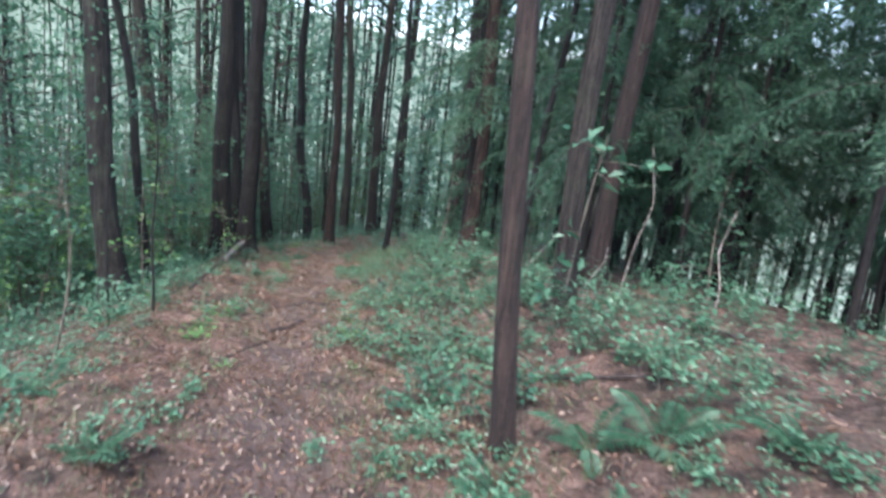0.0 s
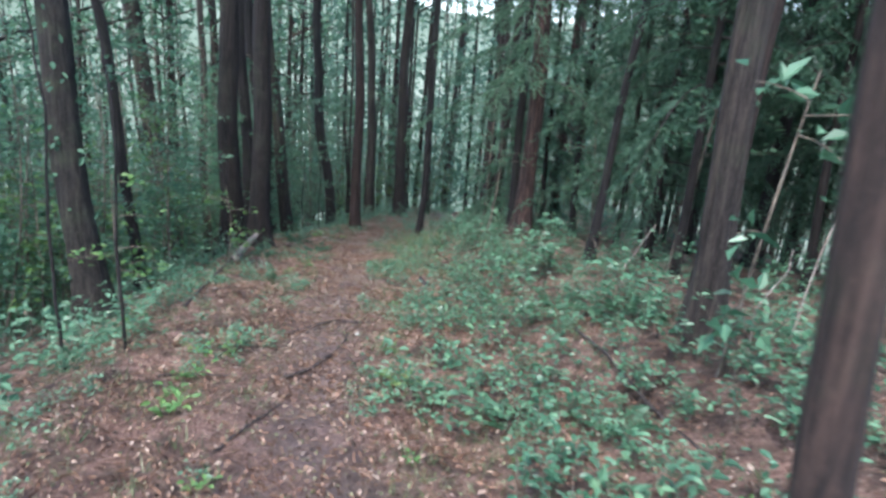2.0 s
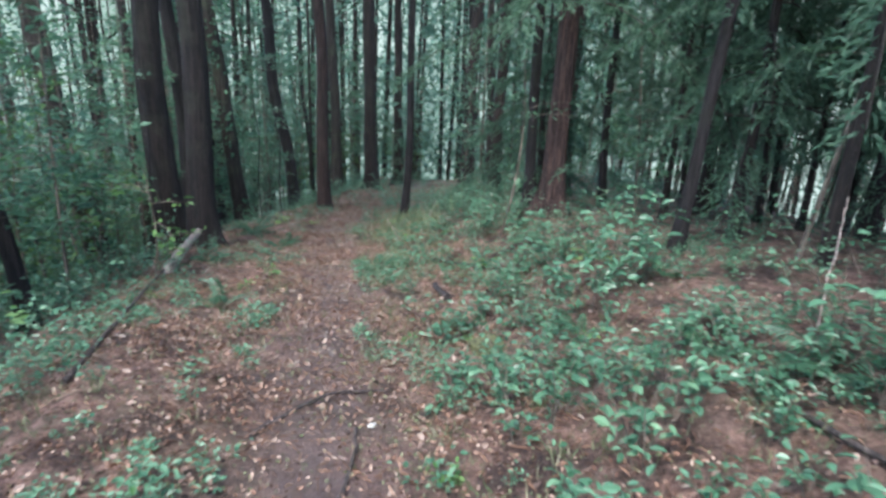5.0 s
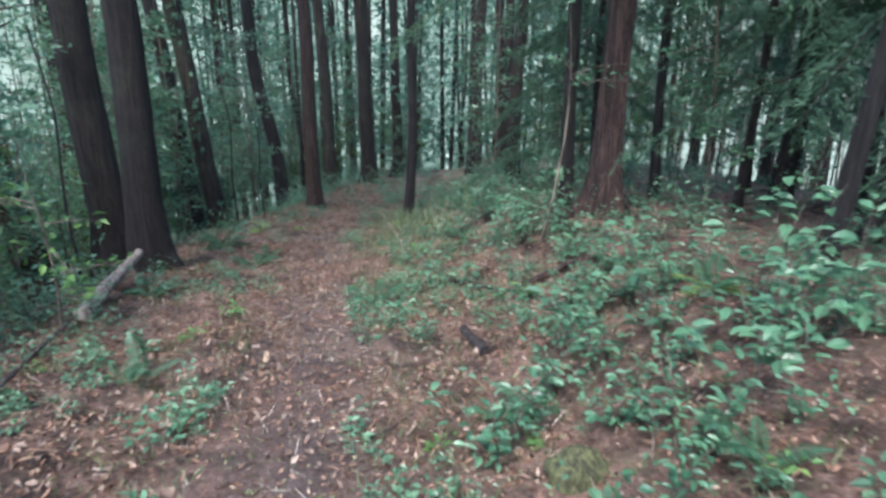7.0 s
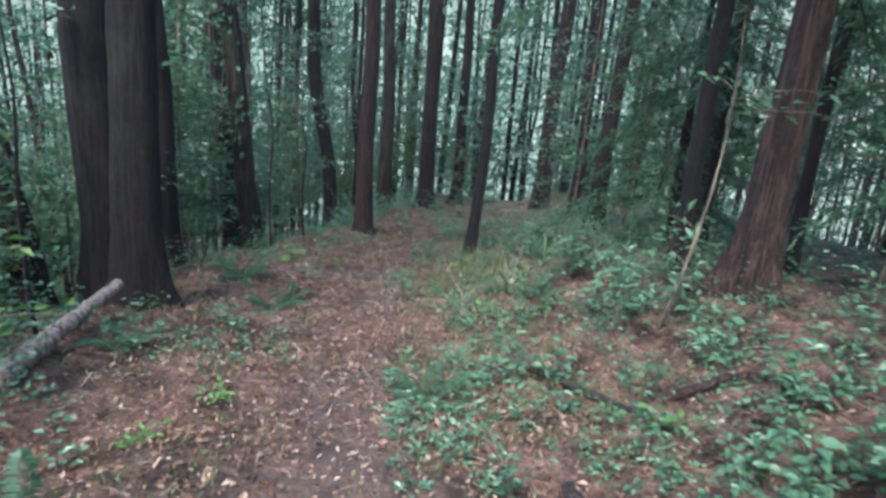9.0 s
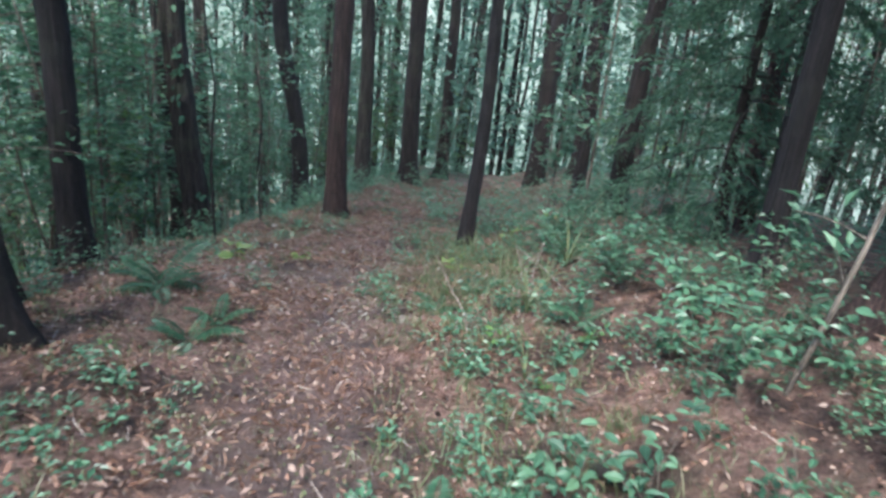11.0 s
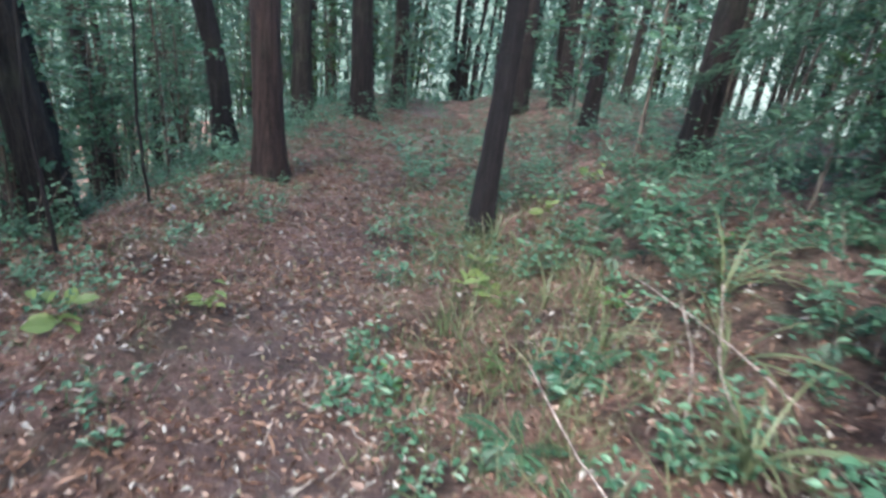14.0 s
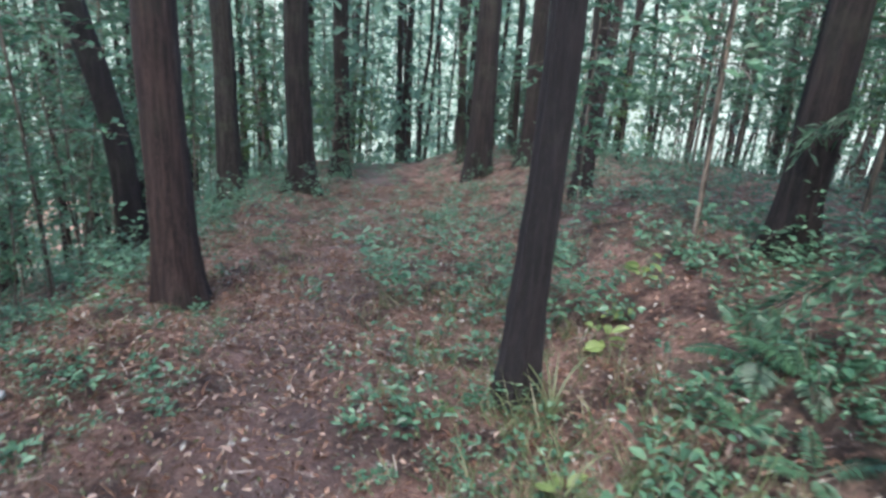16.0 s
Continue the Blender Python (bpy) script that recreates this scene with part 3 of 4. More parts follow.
for k in range(20):
    while True:
        y = r.uniform(7.5, 16)
        x = float(path_x(y)) + r.uniform(5.2, 12.5)
        if free(x, y, 0.8, taken):
            break
    taken.append((x, y))
    cedar(x, y, k % 3, r.uniform(0, 360))


# ---- far woods: too many to count ----
def far_woods(seed, stems, clumps):
    r = np.random.default_rng(seed)
    ang = r.uniform(-1.9, 1.9, stems)
    rad = r.uniform(28, 62, stems)
    x, y = np.sin(ang) * rad - 2, np.cos(ang) * rad + 4
    x[::3], y[::3] = r.uniform(-26, 30, len(x[::3])), r.uniform(26, 50, len(x[::3]))
    z = height(x, y)
    pieces = []
    a = np.linspace(0, 2 * np.pi, 6, endpoint=False)
    tops = np.stack([x + r.normal(size=stems) * 0.7, y, z + r.uniform(16, 24, stems)], 1)
    foot = np.stack([x, y, z - 0.3], 1)
    rr = r.uniform(0.05, 0.14, stems)
    ring = np.stack([np.cos(a), np.sin(a), 0 * a], 1)
    lo = foot[:, None] + rr[:, None, None] * ring
    hi = tops[:, None] + 0.35 * rr[:, None, None] * ring
    v = np.concatenate([lo, hi], 1).reshape(-1, 3)
    i = np.arange(6)
    q = np.stack([i, (i + 1) % 6, 6 + (i + 1) % 6, 6 + i], 1)
    q = (q[None] + (np.arange(stems) * 12)[:, None, None]).reshape(-1, 4)
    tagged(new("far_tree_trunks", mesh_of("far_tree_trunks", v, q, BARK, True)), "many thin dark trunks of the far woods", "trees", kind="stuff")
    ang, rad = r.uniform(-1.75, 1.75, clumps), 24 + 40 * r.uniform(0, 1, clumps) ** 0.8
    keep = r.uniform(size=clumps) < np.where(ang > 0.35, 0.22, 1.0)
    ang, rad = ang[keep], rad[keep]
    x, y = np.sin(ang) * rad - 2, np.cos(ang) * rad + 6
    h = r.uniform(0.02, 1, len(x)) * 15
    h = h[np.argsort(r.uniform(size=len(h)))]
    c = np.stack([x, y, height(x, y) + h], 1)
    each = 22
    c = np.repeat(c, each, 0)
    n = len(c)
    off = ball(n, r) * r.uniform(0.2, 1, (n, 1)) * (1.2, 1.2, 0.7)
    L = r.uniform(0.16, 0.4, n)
    tagged(new("far_foliage", mesh_of("far_foliage", *leaves(c + off, off + ball(n, r) * 0.7, ball(n, r) + (0, 0, 1), L, L * 0.55), FAR_LEAF_HAZED)), "green foliage of the far woods, haze painted into its leaf colour", "foliage", kind="stuff")


far_woods(77, 340, 14500)


# ---- undergrowth ----
def shrub_meshes(seed, tall, stems, each, size, mat, shape=OVAL):
    r = np.random.default_rng(seed)
    wood, P, D = [], [], []
    for k in range(stems):
        a, reach = r.uniform(0, 6.28), r.uniform(0.15, 0.6) * tall
        top = np.array([np.cos(a) * reach, np.sin(a) * reach, tall * r.uniform(0.55, 1.05)])
        q = np.linspace(0, 1, 6)
        pts = top * q[:, None] * np.stack([q ** 0.6, q ** 0.6, np.ones(6)], 1) - (0, 0, 0.04)
        pts = pts + (0.09 * tall * math.cos(a + 1), 0.09 * tall * math.sin(a + 1), 0)
        wood.append((pts, np.linspace(0.0038, 0.0015, 6), 4))
        w = r.uniform(0.3, 1.0, each)
        p = np.stack([np.interp(w, q, pts[:, i]) for i in range(3)], 1)
        spin = np.arange(each) * 2.4 + a
        out = np.stack([np.cos(spin), np.sin(spin), r.uniform(-0.15, 0.45, each)], 1)
        P.append(p + out * 0.02)
        D.append(out)
    P, D = np.concatenate(P), np.concatenate(D)
    n = len(P)
    L = r.uniform(0.65, 1.25, n) * size
    made = leaves(P, D, r.normal(size=(n, 3)) * 0.3 + (0, 0, 1), L, L * r.uniform(0.42, 0.6, n), shape)
    v, f = made
    k, m = len(shape[0]), len(shape[1])
    single = [(v[i * k : (i + 1) * k], shape[1]) for i in range(n)] if size > 0.08 else []
    return tubes(wood, TWIG, "stemwork"), mesh_of("foliage", *made, mat), made, [tubes([w], TWIG, "stem") for w in wood], [mesh_of("leaf", a, b, mat) for a, b in single]


SHRUBS = [
    shrub_meshes(200 + k, t, s, e, z, m)
    for k, (t, s, e, z, m) in enumerate(
        (
            (0.42, 6, 8, 0.06, LEAF_SHRUB),
            (0.6, 8, 10, 0.06, LEAF_SHRUB),
            (0.26, 5, 6, 0.055, LEAF_SHRUB),
            (0.5, 6, 8, 0.075, LEAF),
            (0.85, 9, 12, 0.065, LEAF_SHRUB),
            (0.18, 4, 5, 0.06, LEAF_BRIGHT),
            (0.75, 9, 8, 0.095, LEAF_SHRUB),
            (0.5, 6, 8, 0.085, LEAF_SHRUB),
            (0.9, 9, 8, 0.125, LEAF_SHRUB),
            (0.24, 3, 3, 0.12, LEAF_YELLOW),
        )
    )
]


def shrub(x, y, k, size=1.0, label="low evergreen shrub with glossy green leaves", whole=False):
    t = thing("shrub", label, "shrub", "undergrowth shrubs", pose(x, y, hz(x, y), r.uniform(-8, 8), r.uniform(-8, 8), r.uniform(0, 360)) @ Matrix.Scale(size, 4))
    if whole:
        for me in SHRUBS[k][3]:
            part("stem", me, t)
        for me in SHRUBS[k][4]:
            part("leaf", me, t)
    else:
        tagged(part("stemwork", SHRUBS[k][0], t), kind="stuff")
    if not whole or not SHRUBS[k][4]:
        tagged(part("foliage", SHRUBS[k][1], t), kind="stuff")


SPRIGS = [shrub_meshes(260 + k, t, s, e, z, LEAF_SHRUB, RHOMB)[2] for k, (t, s, e, z) in enumerate(((0.2, 4, 6, 0.055), (0.14, 3, 5, 0.06), (0.3, 5, 7, 0.05), (0.45, 6, 9, 0.055), (0.7, 8, 12, 0.06)))]
THICKET = []


def thicket(x, y, k, size):
    """Leaves of a shrub too far off to pick apart, for the joined undergrowth."""
    a = r.uniform(0, 6.28)
    v, f = SPRIGS[k]
    c, s = math.cos(a) * size, math.sin(a) * size
    THICKET.append((v @ np.array([(c, s, 0), (-s, c, 0), (0, 0, size)]) + (x, y, hz(x, y)), f))


def frond_mesh(seed, length, pairs, mat, rise=0.6):
    r = np.random.default_rng(seed)
    s = np.linspace(0, 1, 10)
    line = np.stack([0 * s, length * s * 0.9, rise * length * (s - 0.75 * s * s)], 1)
    v, q, _ = tube(line, np.linspace(0.004, 0.001, 10), 4)
    w = np.linspace(0.16, 0.99, pairs)
    p = np.stack([np.interp(w, s, line[:, i]) for i in range(3)], 1)
    size = length * 0.23 * np.sin(np.pi * (0.12 + 0.86 * w)) ** 0.8
    pieces = [(v, q)]
    for sg in (-1, 1):
        d = np.stack([sg * np.ones(pairs), 0.35 + 0.2 * w, -0.25 + 0 * w], 1) + r.normal(size=(pairs, 3)) * 0.07
        pieces.append(leaves(p, d, np.tile((0, -0.1, 1.0), (pairs, 1)), size, length * 0.05 * np.ones(pairs)))
    return mesh_of("frond", pieces, None, mat)


FRONDS = [frond_mesh(300 + k, l, n, m, rise) for k, (l, n, m, rise) in enumerate(((0.5, 18, LEAF_FERN, 0.7), (0.6, 20, LEAF_FERN, 0.9), (0.42, 16, LEAF_FERN, 0.5), (0.5, 18, LEAF_YELLOW, 0.5)))]


def fern(x, y, size=1.0, fronds=6, pale=False, label=""):
    t = thing("fern", label or "green fern with arching feathered fronds", "fern", "ferns of the forest floor", pose(x, y, hz(x, y) + 0.01, 0, 0, r.uniform(0, 360)) @ Matrix.Scale(size * 0.72, 4))
    for k in range(fronds):
        f = part("frond", FRONDS[3 if pale else int(r.integers(3))], t)
        f.matrix_basis = pose(0, 0, 0, r.uniform(-8, 22), r.uniform(-8, 8), k * 360 / fronds + r.uniform(-20, 20))


KEEP = ((-1.0, 11.3), (-1.05, 10.9), (-1.1, 10.45), (-0.75, 9.45))


def scatter(count, y0, y1, o0, o1, make, gap=0.22):
    spots, tries = [], 0
    while len(spots) < count and tries < count * 30:
        tries += 1
        y, o = r.uniform(y0, y1), r.uniform(o0, o1)
        x = float(path_x(y)) + o
        if free(x, y, gap, spots) and free(x, y, 0.3, taken[:26]) and free(x, y, 0.38, KEEP):
            spots.append((x, y))
            make(x, y)


r = np.random.default_rng(11)
pick = lambda *ks: int(ks[int(r.integers(len(ks)))])
# shrubs that stand out, each at its own spot
for x, y, k, size in (
    (1.03, 7.4, 7, 1.1), (0.04, 8.3, 0, 1.2), (0.3, 6.6, 7, 1.0), (-0.37, 6.7, 7, 0.7), (0.42, 10.3, 6, 1.1), (0.05, 10.9, 6, 0.8),
    (-0.35, 10.6, 7, 0.7), (-0.32, 9.4, 7, 0.6),
):
    shrub(x, y, k, size, "broad-leaved green bush on the bank", True)
for x, y, k, size in (
    (-0.51, 15.9, 1, 1.1), (-0.26, 14.0, 1, 1.0), (0.11, 13.6, 7, 0.9), (0.0, 12.8, 7, 0.9), (0.15, 12.0, 7, 0.9), (-0.19, 11.3, 7, 0.8),
    (-0.5, 12.0, 5, 1.2), (-0.59, 15.6, 6, 0.85), (-0.56, 14.3, 7, 0.9), (-0.97, 15.0, 0, 1.0), (0.02, 14.3, 6, 0.8), (-0.44, 13.7, 6, 0.7),
):
    shrub(x, y, k, size, "glossy evergreen bush beside the path", True)
for x, y, k, size in (
    (0.1, 9.6, 8, 0.75), (0.5, 9.9, 8, 0.85), (0.86, 7.5, 8, 0.8), (0.07, 7.86, 6, 0.75), (-0.5, 7.2, 7, 0.7),
    (-0.45, 15.4, 8, 0.6), (-0.35, 14.6, 8, 0.65), (-0.72, 15.2, 6, 0.6), (-0.36, 13.56, 8, 0.6), (-0.82, 17.2, 6, 0.6), (-1.49, 17.4, 7, 0.6),
    (2.4, 5.6, 8, 0.7), (3.0, 6.3, 8, 0.6), (2.7, 7.2, 6, 0.8),
):
    shrub(x, y, k, size, "leafy bush with large oval green leaves", True)
for x, y, size in ((-0.5, 19.7, 1.1), (-1.06, 18.8, 1.1), (-3.7, 16.3, 1.2), (-3.23, 16.67, 0.9), (-1.82, 17.3, 1.1), (-1.7, 17.6, 1.0), (-0.9, 19.2, 0.9)):
    shrub(x, y, 9, size * 0.75, "small plant with yellow-green upright leaves", True)
for x, y, size in ((-2.52, 7.0, 1.1), (-2.31, 7.1, 0.9), (-2.38, 6.5, 1.2), (-2.31, 6.1, 1.0), (-2.15, 5.7, 1.2), (-3.08, 11.6, 0.9), (-1.42, 14.6, 1.2), (-2.9, 12.1, 1.0)):
    shrub(x, y, 5, size, "pale green young shoot among dead needles")
for x, y, size, n in (
    (1.3, 3.25, 1.1, 7), (-1.63, 2.96, 0.8, 6), (-2.57, 4.1, 0.9, 5), (-3.85, 12.75, 0.8, 5), (-3.96, 15.3, 1.1, 6), (-3.35, 14.4, 0.9, 5), (-0.69, 18.15, 1.0, 6), (-0.98, 17.4, 0.8, 4),
    (-1.76, 12.5, 0.8, 6), (-3.08, 10.8, 0.9, 4), (0.42, 3.1, 0.8, 6), (1.88, 3.0, 0.8, 5), (0.4, 10.9, 0.8, 6), (-3.55, 20.35, 0.6, 5), (-0.74, 17.0, 0.8, 6), (-0.11, 15.1, 0.7, 5), (0.16, 16.9, 0.9, 6),
    (-0.66, 17.9, 1.0, 6), (-3.9, 15.2, 1.3, 7), (-0.9, 14.8, 0.9, 5), (-3.3, 14.75, 0.8, 4), (0.95, 3.4, 1.0, 6), (0.9, 8.0, 1.1, 6),
):
    fern(x, y, size, n)
fern(0.41, 10.9, 0.8, 5, True, "yellow-green fern on the bank")
fern(-0.87, 6.75, 0.7, 5, True, "yellow-green fern beside the path")
fern(-1.72, 17.15, 0.5, 5, True, "yellowing fern at the foot of a slim tree")

scatter(26, 3.0, 9, 2.4, 4.6, lambda x, y: shrub(x, y, pick(1, 7, 3, 4), r.uniform(0.6, 1.0), "straggly green shrub on open ground"), 0.4)
scatter(95, 4.0, 12, 0.8, 2.8, lambda x, y: shrub(x, y, pick(0, 0, 1, 2, 3), r.uniform(0.7, 1.15)))
scatter(60, 12, 20, 1.1, 3.2, lambda x, y: shrub(x, y, pick(0, 1, 2, 3, 2), r.uniform(0.6, 1.0)))
scatter(50, 3, 24, -3.0, -1.4, lambda x, y: shrub(x, y, pick(0, 1, 2, 3), r.uniform(0.6, 1.0)), 0.35)
scatter(50, 2.5, 22, -1.9, 2.6, lambda x, y: shrub(x, y, pick(2, 5, 5), r.uniform(0.4, 0.9), "small bright green seedling") if abs(x - float(path_x(y))) > 0.4 else None, 0.35)
scatter(16, 2.5, 20, 0.8, 3.5, lambda x, y: fern(x, y, r.uniform(0.5, 0.85), pick(4, 5, 6)), 0.6)
scatter(12, 2.5, 20, -2.6, -1.1, lambda x, y: fern(x, y, r.uniform(0.4, 0.7), pick(3, 4, 5)), 0.6)
scatter(240, 3, 27, 2.6, 8, lambda x, y: thicket(x, y, pick(2, 3, 4), r.uniform(0.7, 1.2)), 0.2)
scatter(230, 3, 14, -6.5, -1.7, lambda x, y: thicket(x, y, pick(2, 3, 4), r.uniform(0.6, 1.3)), 0.2)
scatter(70, 14, 24, -7.5, -2.2, lambda x, y: thicket(x, y, pick(2, 2, 3), r.uniform(0.6, 1.1)), 0.25)
scatter(110, 24, 29, -6.5, -1.7, lambda x, y: thicket(x, y, pick(2, 3, 4), r.uniform(0.6, 1.3)), 0.2)
scatter(420, 19, 36, -5, 8, lambda x, y: thicket(x, y, pick(2, 3, 4), r.uniform(0.7, 1.3)), 0.2)
sr = np.random.default_rng(91)
for k in range(4200):
    y = float(sr.uniform(1.5, 27))
    o = float(sr.uniform(0.26, 3.8) if sr.uniform() < 0.72 else -sr.uniform(0.45, 2.6))
    if math.sin(2.1 * y + 1.3 * o) + math.sin(3.7 * o - 1.2 * y + 2) + sr.uniform(-0.8, 0.8) > 0.25:
        x = float(path_x(y)) + o
        if free(x, y, 0.32, KEEP):
            thicket(x, y, int(sr.integers(3)), float(sr.uniform(0.4, 1.0)))
tagged(new("undergrowth", mesh_of("undergrowth", THICKET, None, LEAF_SHRUB)), "scattered small green leaves of the undergrowth", "undergrowth", kind="stuff")


def grass(seed, n, y0, y1, o0, o1, tall, name, label):
    g = np.random.default_rng(seed)
    tuft = n // 7
    y, o = g.uniform(y0, y1, tuft), g.uniform(o0, o1, tuft)
    x = path_x(y) + o
    x, y = np.repeat(x, 7) + g.normal(size=tuft * 7) * 0.04, np.repeat(y, 7) + g.normal(size=tuft * 7) * 0.04
    p = np.stack([x, y, height(x, y) - 0.01], 1)
    d = g.normal(size=p.shape) * (0.5, 0.5, 0.1) + (0, 0, 1)
    L = g.uniform(0.4, 1.2, len(p)) * tall
    tagged(new(name, mesh_of(name, *leaves(p, d, ball(len(p), g), L, g.uniform(0.004, 0.009, len(p)), BLADE), GRASS)), label, "grass", kind="stuff")


grass(1, 2400, 12.5, 20.5, 0.35, 1.7, 0.17, "grass", "pale yellow-green grass tufts beside the path")
grass(9, 840, 15.2, 18.4, 0.7, 1.7, 0.3, "tall_grass", "tall pale grass tufts around a slim tree")
grass(2, 4200, 2, 14, 0.28, 2.2, 0.11, "short_grass", "sparse short grass on the bank")
grass(3, 4600, 2, 24, -2.2, -0.4, 0.11, "short_grass", "sparse short grass along the slope edge")


def litter(seed, n, o1, size, aspect, mat, name, label, shape=RHOMB, y0=-0.5):
    g = np.random.default_rng(seed)
    y, o = g.uniform(y0, 29, 2 * n), g.normal(size=2 * n) * o1
    x = path_x(y) + o
    drift = np.sin(4.1 * x + 1.7 * np.sin(2.3 * y + seed)) + np.sin(3.3 * y + 2.1 * np.sin(1.9 * x - seed)) + 0.7 * np.sin(9.7 * x + 7.3 * y + 2 * seed)
    keep = np.argsort(drift + g.normal(size=2 * n) * 1.8)[-n:]
    x, y = x[keep], y[keep]
    p = np.stack([x, y, height(x, y) + g.uniform(0.001, 0.02, n)], 1)
    a = g.uniform(0, 6.28, n)
    d = np.stack([np.cos(a), np.sin(a), g.normal(size=n) * 0.65 - SLOPE * np.sin(a)], 1)
    L = g.uniform(0.5, 1.4, n) * size
    tagged(new(name, mesh_of(name, *leaves(p, d, g.normal(size=(n, 3)) * 0.5 + (0, 0, 1), L, L * aspect, shape), mat)), label, "leaf litter", kind="stuff")


STRAW = leaf_material("bleached_straw", (0.2, 0.17, 0.145), (0.36, 0.32, 0.28), (0.5, 0.46, 0.42), translucent=0.0, rough=0.7, gloss=0.3)
SLIVER = (np.array([(-0.5, 0, 0), (0.5, 0, 0), (0.4, 1, -0.01), (-0.4, 1, -0.01)]), np.array([(0, 1, 2), (0, 2, 3)]))
litter(8, 9000, 1.6, 0.07, 0.04, STRAW, "straw_litter", "bleached thin straws and twigs lying on the litter", SLIVER, 9.0)
litter(12, 9000, 1.7, 0.04, 0.4, STRAW, "dry_leaf_litter", "pale dry leaf bits strewn over the ground", RHOMB, 15.0)
litter(7, 42000, 1.9, 0.022, 0.6, MOSS, "moss_bits", "tiny green moss and leaf bits on the ground")
litter(4, 70000, 1.8, 0.031, 0.5, LITTER, "leaf_litter", "brown and tan dead leaves on the ground")
litter(6, 15000, 1.9, 0.048, 0.5, LITTER_PALE, "pale_leaf_litter", "larger curled pale and brown dead leaves")
litter(5, 55000, 1.7, 0.07, 0.045, NEEDLES_DEAD, "needle_litter", "reddish dead needles on the ground")


# ---- fallen wood and small things ----
def strewn(name, label, spots, thick, mat, category="branch", sides=7, seed=0, knots=0.0):
    """Wood along spots (x, y, height over the ground), as one mesh."""
    g = np.random.default_rng(seed + 1)
    p = np.array([(x, y, hz(x, y) + up + thick * 0.6) for x, y, up in spots])
    k = np.linspace(0, len(p) - 1, 4 * len(p))
    q = np.stack([np.interp(k, np.arange(len(p)), p[:, i]) for i in range(3)], 1)
    q[1:-1] = (q[:-2] + q[1:-1] * 2 + q[2:]) / 4
    q += g.normal(size=q.shape) * min(thick * 0.3, 0.004)
    q[:, 2] = np.maximum(q[:, 2], height(q[:, 0], q[:, 1]) + thick * 0.25)
    rad = thick * np.linspace(1, 0.55, len(q)) * (1 + knots * g.normal(size=len(q)))
    return tagged(new(name, tubes([(q, rad, sides)], mat, name)), label, category)


DARKWOOD = bark_material("dark_damp_wood", (0.04, 0.03, 0.028), (0.09, 0.07, 0.062), 0.1)
LOGWOOD = bark_material("dull_log_bark", (0.15, 0.125, 0.105), (0.28, 0.24, 0.21), 0.2, 0.5)
CHAR = bark_material("charred_wood", (0.015, 0.013, 0.013), (0.04, 0.034, 0.033), 0.0)
strewn("fallen_branch", "curved dark branch lying on the path", ((-1.78, 6.7, 0), (-1.62, 7.0, 0.01), (-1.52, 7.4, 0.02), (-1.5, 7.85, 0.01), (-1.53, 8.15, 0)), 0.017, DARKWOOD, seed=1)
strewn("fallen_branch", "forked dark branch across the path", ((-2.1, 8.1, 0), (-1.9, 8.35, 0.02), (-1.7, 8.6, 0.02), (-1.35, 8.72, 0)), 0.015, DARKWOOD, seed=2)
strewn("fallen_branch", "thin dark stick beside the path", ((-1.7, 5.2, 0), (-1.66, 5.6, 0.01), (-1.6, 6.1, 0)), 0.012, DARKWOOD, seed=3)
strewn("fallen_branch", "dark stick among pale young shoots", ((-2.6, 6.45, 0), (-2.35, 6.62, 0.01), (-2.1, 6.6, 0)), 0.014, DARKWOOD, seed=4)
strewn("fallen_branch", "thin dark twig lying on dead needles", ((-1.75, 2.1, 0), (-1.2, 2.6, 0.01), (-0.6, 2.75, 0.01), (-0.1, 2.9, 0)), 0.009, DARKWOOD, seed=5)
strewn("fallen_branch", "dark twig on the path", ((-1.9, 9.9, 0), (-1.6, 10.0, 0.01), (-1.4, 10.25, 0)), 0.01, DARKWOOD, seed=6)
strewn("charred_stump", "short charred stump leaning out of the litter", ((-0.93, 11.1, -0.02), (-1.0, 11.28, 0.02), (-1.08, 11.46, 0.06)), 0.05, CHAR, "stump", 9, 7, 0.1)
strewn("log", "pale sawn log lying propped at the slope edge", ((-4.0, 11.9, 0.0), (-4.08, 12.4, 0.06), (-4.12, 12.8, 0.13), (-4.13, 13.3, 0.22)), 0.072, LOGWOOD, "log", 12, 8, 0.02)
strewn("fallen_pole", "long thin fallen trunk along the slope edge", ((-3.4, 8.7, 0.02), (-3.6, 9.8, 0.04), (-3.85, 10.9, 0.05), (-4.05, 11.9, 0.04)), 0.022, DARKWOOD, "log", 9, 9)
strewn("fallen_branch", "long dark branch lying on the bank", ((0.7, 4.75, 0.01), (1.1, 4.5, 0.02), (1.53, 4.25, 0.02), (2.05, 3.9, 0.01)), 0.016, DARKWOOD, seed=10)
strewn("fallen_branch", "dark branch slanting down the bank", ((0.55, 7.6, 0.02), (0.62, 6.8, 0.08), (0.75, 5.7, 0.03), (0.85, 5.2, 0)), 0.015, DARKWOOD, seed=11)
strewn("fallen_branch", "dark branch below the weathered trunk", ((2.4, 6.8, 0.02), (2.7, 6.1, 0.03), (2.95, 5.6, 0.01)), 0.025, DARKWOOD, seed=12)
strewn("fallen_branch", "mossy fallen branch under the bushes", ((-1.1, 13.2, 0.02), (-0.85, 12.8, 0.05), (-0.6, 12.3, 0.03)), 0.03, BARK_MOSSY, seed=13)
strewn("fallen_branch", "brown fallen branch on the bank", ((-0.45, 12.35, 0.03), (-0.1, 12.35, 0.06), (0.15, 12.25, 0.03)), 0.03, BARK_RED, seed=14)
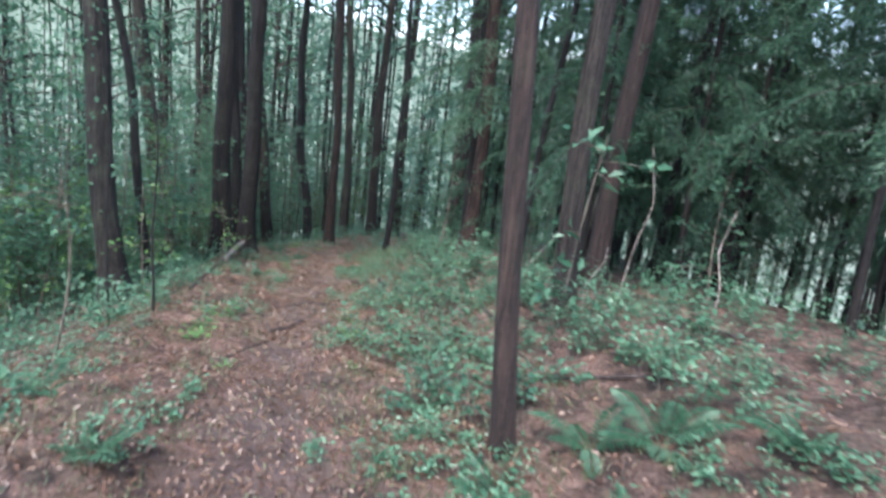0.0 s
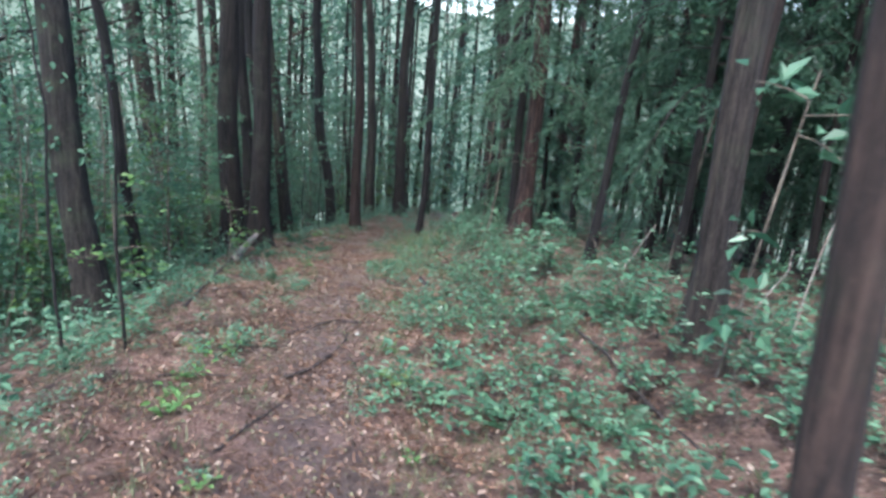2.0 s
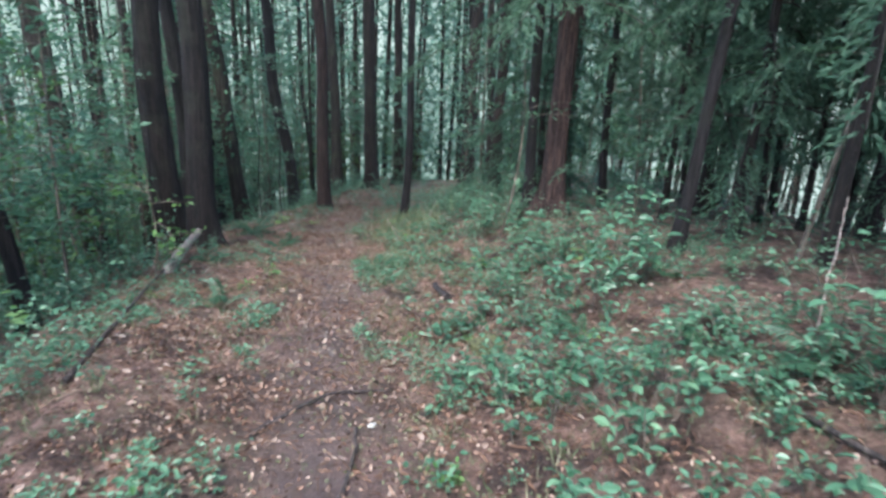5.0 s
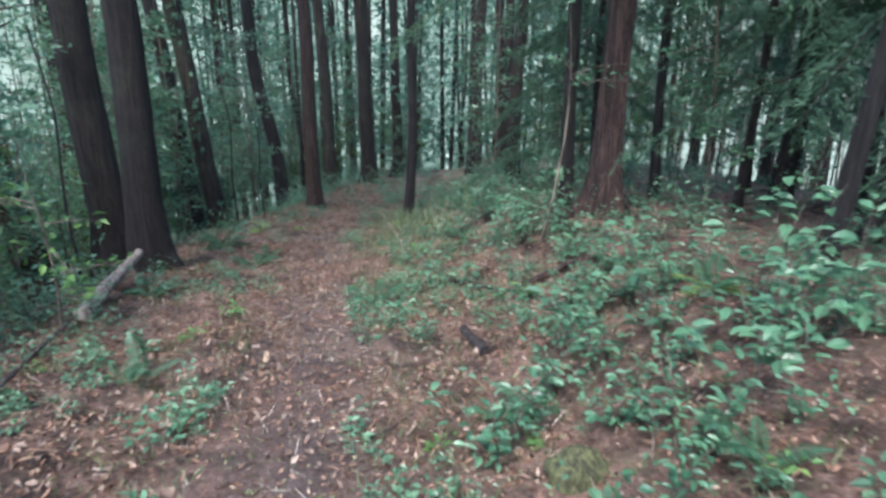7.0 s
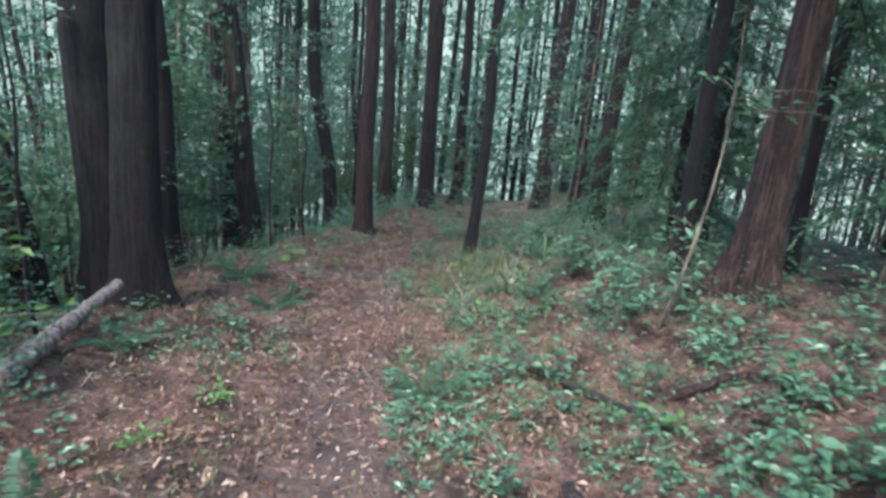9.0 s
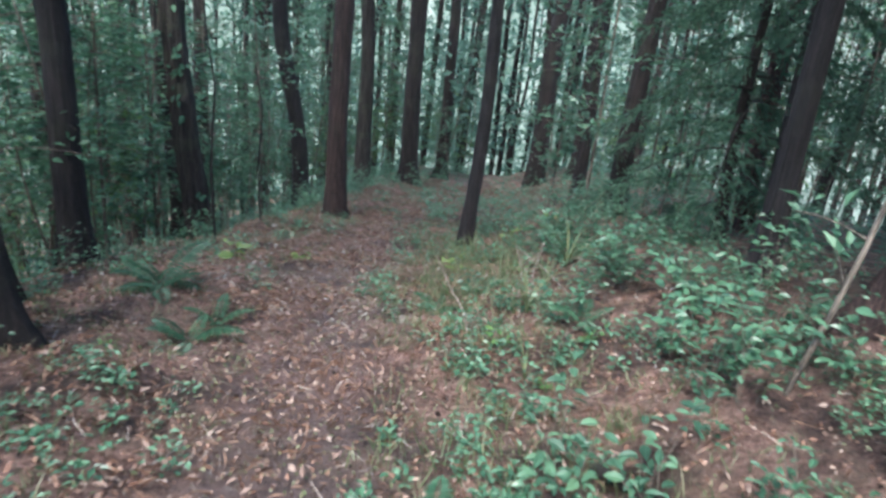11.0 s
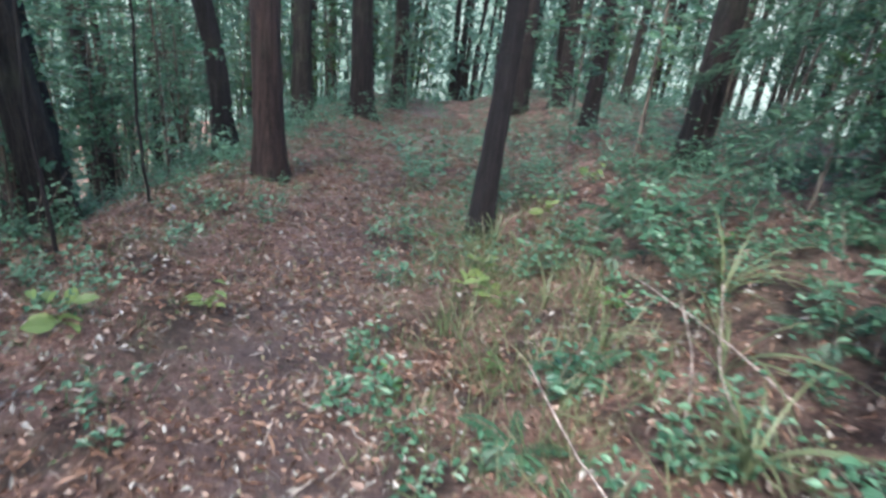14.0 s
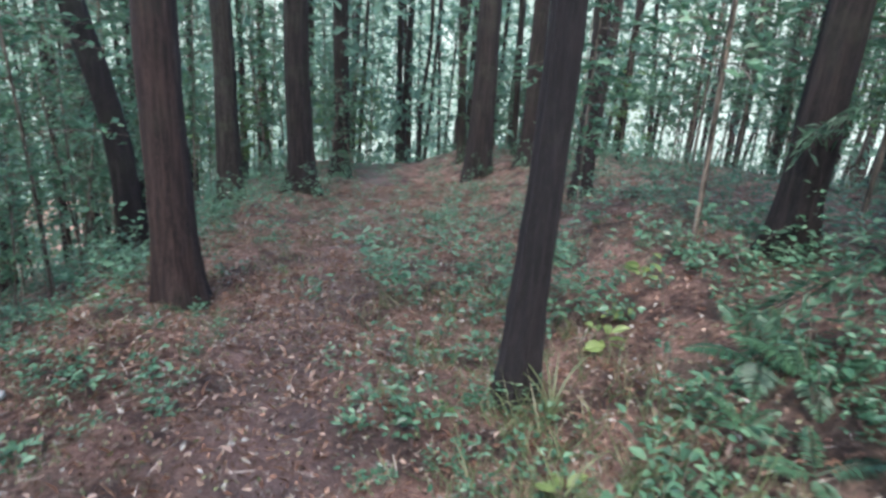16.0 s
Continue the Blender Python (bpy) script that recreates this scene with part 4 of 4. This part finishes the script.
strewn("dead_stalk", "pale bent dead stalk standing in the grass", ((-1.62, 14.75, -0.03), (-1.66, 15.0, 0.16), (-1.78, 15.3, 0.3), (-1.9, 15.45, 0.44)), 0.006, DEADWOOD, "stalk", 5, 15)
strewn("dead_stalk", "pale dead stalk leaning over the grass", ((-1.1, 15.4, -0.03), (-1.15, 15.7, 0.2), (-1.05, 16.0, 0.42)), 0.006, DEADWOOD, "stalk", 5, 16)
strewn("dead_stalk", "dry yellow stalk among green leaves", ((-1.25, 15.6, -0.03), (-1.22, 15.75, 0.2), (-1.3, 15.8, 0.42)), 0.007, DEADWOOD, "stalk", 5, 17)
strewn("dead_stalk", "dry broken stalk lying over leaves", ((-0.85, 15.6, 0.02), (-1.05, 16.0, 0.22), (-1.2, 16.4, 0.32)), 0.006, DEADWOOD, "stalk", 5, 18)
strewn("bare_stem", "pale bent bare stem rising from the bank", ((1.1, 8.5, -0.03), (1.12, 8.55, 0.3), (1.3, 8.8, 0.5), (1.55, 9.2, 0.75)), 0.008, DEADWOOD, "stem", 6, 19)
strewn("bare_stem", "pale crooked bare stem in the undergrowth", ((2.75, 6.4, -0.03), (2.8, 6.42, 0.4), (2.72, 6.5, 0.8), (2.85, 6.55, 1.2)), 0.008, DEADWOOD, "stem", 6, 20)
strewn("vine", "thin pale vine hanging beside the brown tree", ((1.85, 6.6, 0.05), (1.9, 6.6, 0.6), (2.05, 6.65, 1.2), (1.95, 6.7, 1.75)), 0.006, DEADWOOD, "vine", 6, 21)
strewn("bare_stem", "thin crooked stem beside the weathered trunk", ((1.45, 6.3, -0.03), (1.42, 6.3, 0.35), (1.58, 6.3, 0.6), (1.6, 6.35, 0.75)), 0.006, DEADWOOD, "stem", 6, 22)
for k, (x, y, tall) in enumerate(((-3.16, 7.05, 2.6), (-3.6, 6.9, 3.0), (-4.5, 12.9, 2.4), (-4.4, 17.6, 2.4), (-4.3, 18.9, 2.0))):
    strewn("thin_stem", "thin dark upright stem at the slope edge", ((x, y, -0.05), (x - 0.05, y + 0.03, tall * 0.35), (x + 0.02, y, tall * 0.7), (x - 0.1, y + 0.05, tall)), 0.015, BARK_BLACK, "stem", 6, 30 + k)
for k in range(34):
    y = float(rng.uniform(2, 24))
    x = float(path_x(y)) + float(rng.normal() * 1.1)
    a, ln = rng.uniform(0, 6.28), rng.uniform(0.12, 0.4)
    strewn("twig", "small dead twig on the forest floor", ((x, y, 0), (x + ln * 0.5 * math.cos(a), y + ln * 0.5 * math.sin(a), 0.012), (x + ln * math.cos(a + 0.3), y + ln * math.sin(a + 0.3), 0)), float(rng.uniform(0.004, 0.008)), DARKWOOD if k % 3 else DEADWOOD, "twig", 5, 50 + k)


def lump(name, label, x, y, size, mat, category, seed):
    g = np.random.default_rng(seed)
    bm = bmesh.new()
    bmesh.ops.create_icosphere(bm, subdivisions=4, radius=1.0)
    for v in bm.verts:
        v.co *= 1 + 0.22 * noise.noise(v.co * 1.6 + Vector((seed, 0, 0))) + 0.07 * noise.noise(v.co * 6) + 0.03 * noise.noise(v.co * 15)
        v.co = Vector((v.co.x * size[0], v.co.y * size[1], v.co.z * size[2]))
    for f in bm.faces:
        f.smooth = True
    me = bpy.data.meshes.new(name)
    bm.to_mesh(me)
    me.materials.append(mat)
    ob = tagged(new(name, me), label, category)
    ob.matrix_basis = pose(x, y, hz(x, y) + size[2] * 0.35, 0, 0, float(g.uniform(0, 360)))
    return ob


MOSSY = bark_material("mossy_stone", (0.05, 0.055, 0.025), (0.1, 0.11, 0.045), 0.8, 0.8)
lump("mossy_stone", "rounded stone covered in green moss", -0.7, 9.5, (0.15, 0.12, 0.09), MOSSY, "stone", 3)
TAN = bark_material("tan_bark_flake", (0.26, 0.18, 0.12), (0.42, 0.31, 0.22), 0.0, 0.5)
for k, (x, y) in enumerate(((-2.62, 11.3), (-2.42, 11.16))):
    lump("bark_flake", "pale tan flake of fallen bark", x, y, (0.085, 0.022, 0.006), TAN, "bark", 20 + k)
for k, (x, y, size) in enumerate(((-4.1, 18.8, 0.035), (-3.3, 16.9, 0.014), (-3.6, 17.6, 0.014), (-1.45, 8.2, 0.018))):
    lump("pale_leaf", "bleached white curled leaf on the ground", x, y, (size * 1.6, size, size * 0.5), PALE, "leaf", 40 + k)


def arching_grass(x, y, seed, blades, length):
    g = np.random.default_rng(seed)
    t = thing("bamboo_grass", "clump of long pale arching grass blades", "grass", "long grass clumps", pose(x, y, hz(x, y)))
    for k in range(blades):
        a, ln, bow = g.uniform(0, 6.28), length * g.uniform(0.6, 1.2), g.uniform(0.4, 1.0)
        s = np.linspace(0, 1, 7)
        out = ln * (0.12 * s + bow * 0.75 * s ** 2.2)
        z = ln * (s - 0.6 * bow * s ** 2.4) - 0.02
        w = 0.0045 * np.sin(np.pi * (0.15 + 0.84 * s)) + 0.001
        mid = np.stack([np.cos(a) * out, np.sin(a) * out, z], 1)
        side = np.array([-np.sin(a), np.cos(a), 0.25])
        v = np.concatenate([mid - side * w[:, None], mid + side * w[:, None]])
        i = np.arange(6)
        part("blade", mesh_of("blade", v, np.stack([i, i + 1, i + 8, i + 7], 1), GRASS, True), t)


for k, (x, y, n, ln) in enumerate(((-1.0, 15.9, 22, 0.6), (-0.75, 16.5, 22, 0.55), (-1.2, 15.3, 22, 0.5), (-1.45, 17.0, 9, 0.4), (-1.35, 16.3, 8, 0.4), (-1.55, 18.3, 9, 0.45), (-1.75, 17.6, 7, 0.35), (-1.3, 14.2, 7, 0.35))):
    arching_grass(x, y, 600 + k, n, ln)
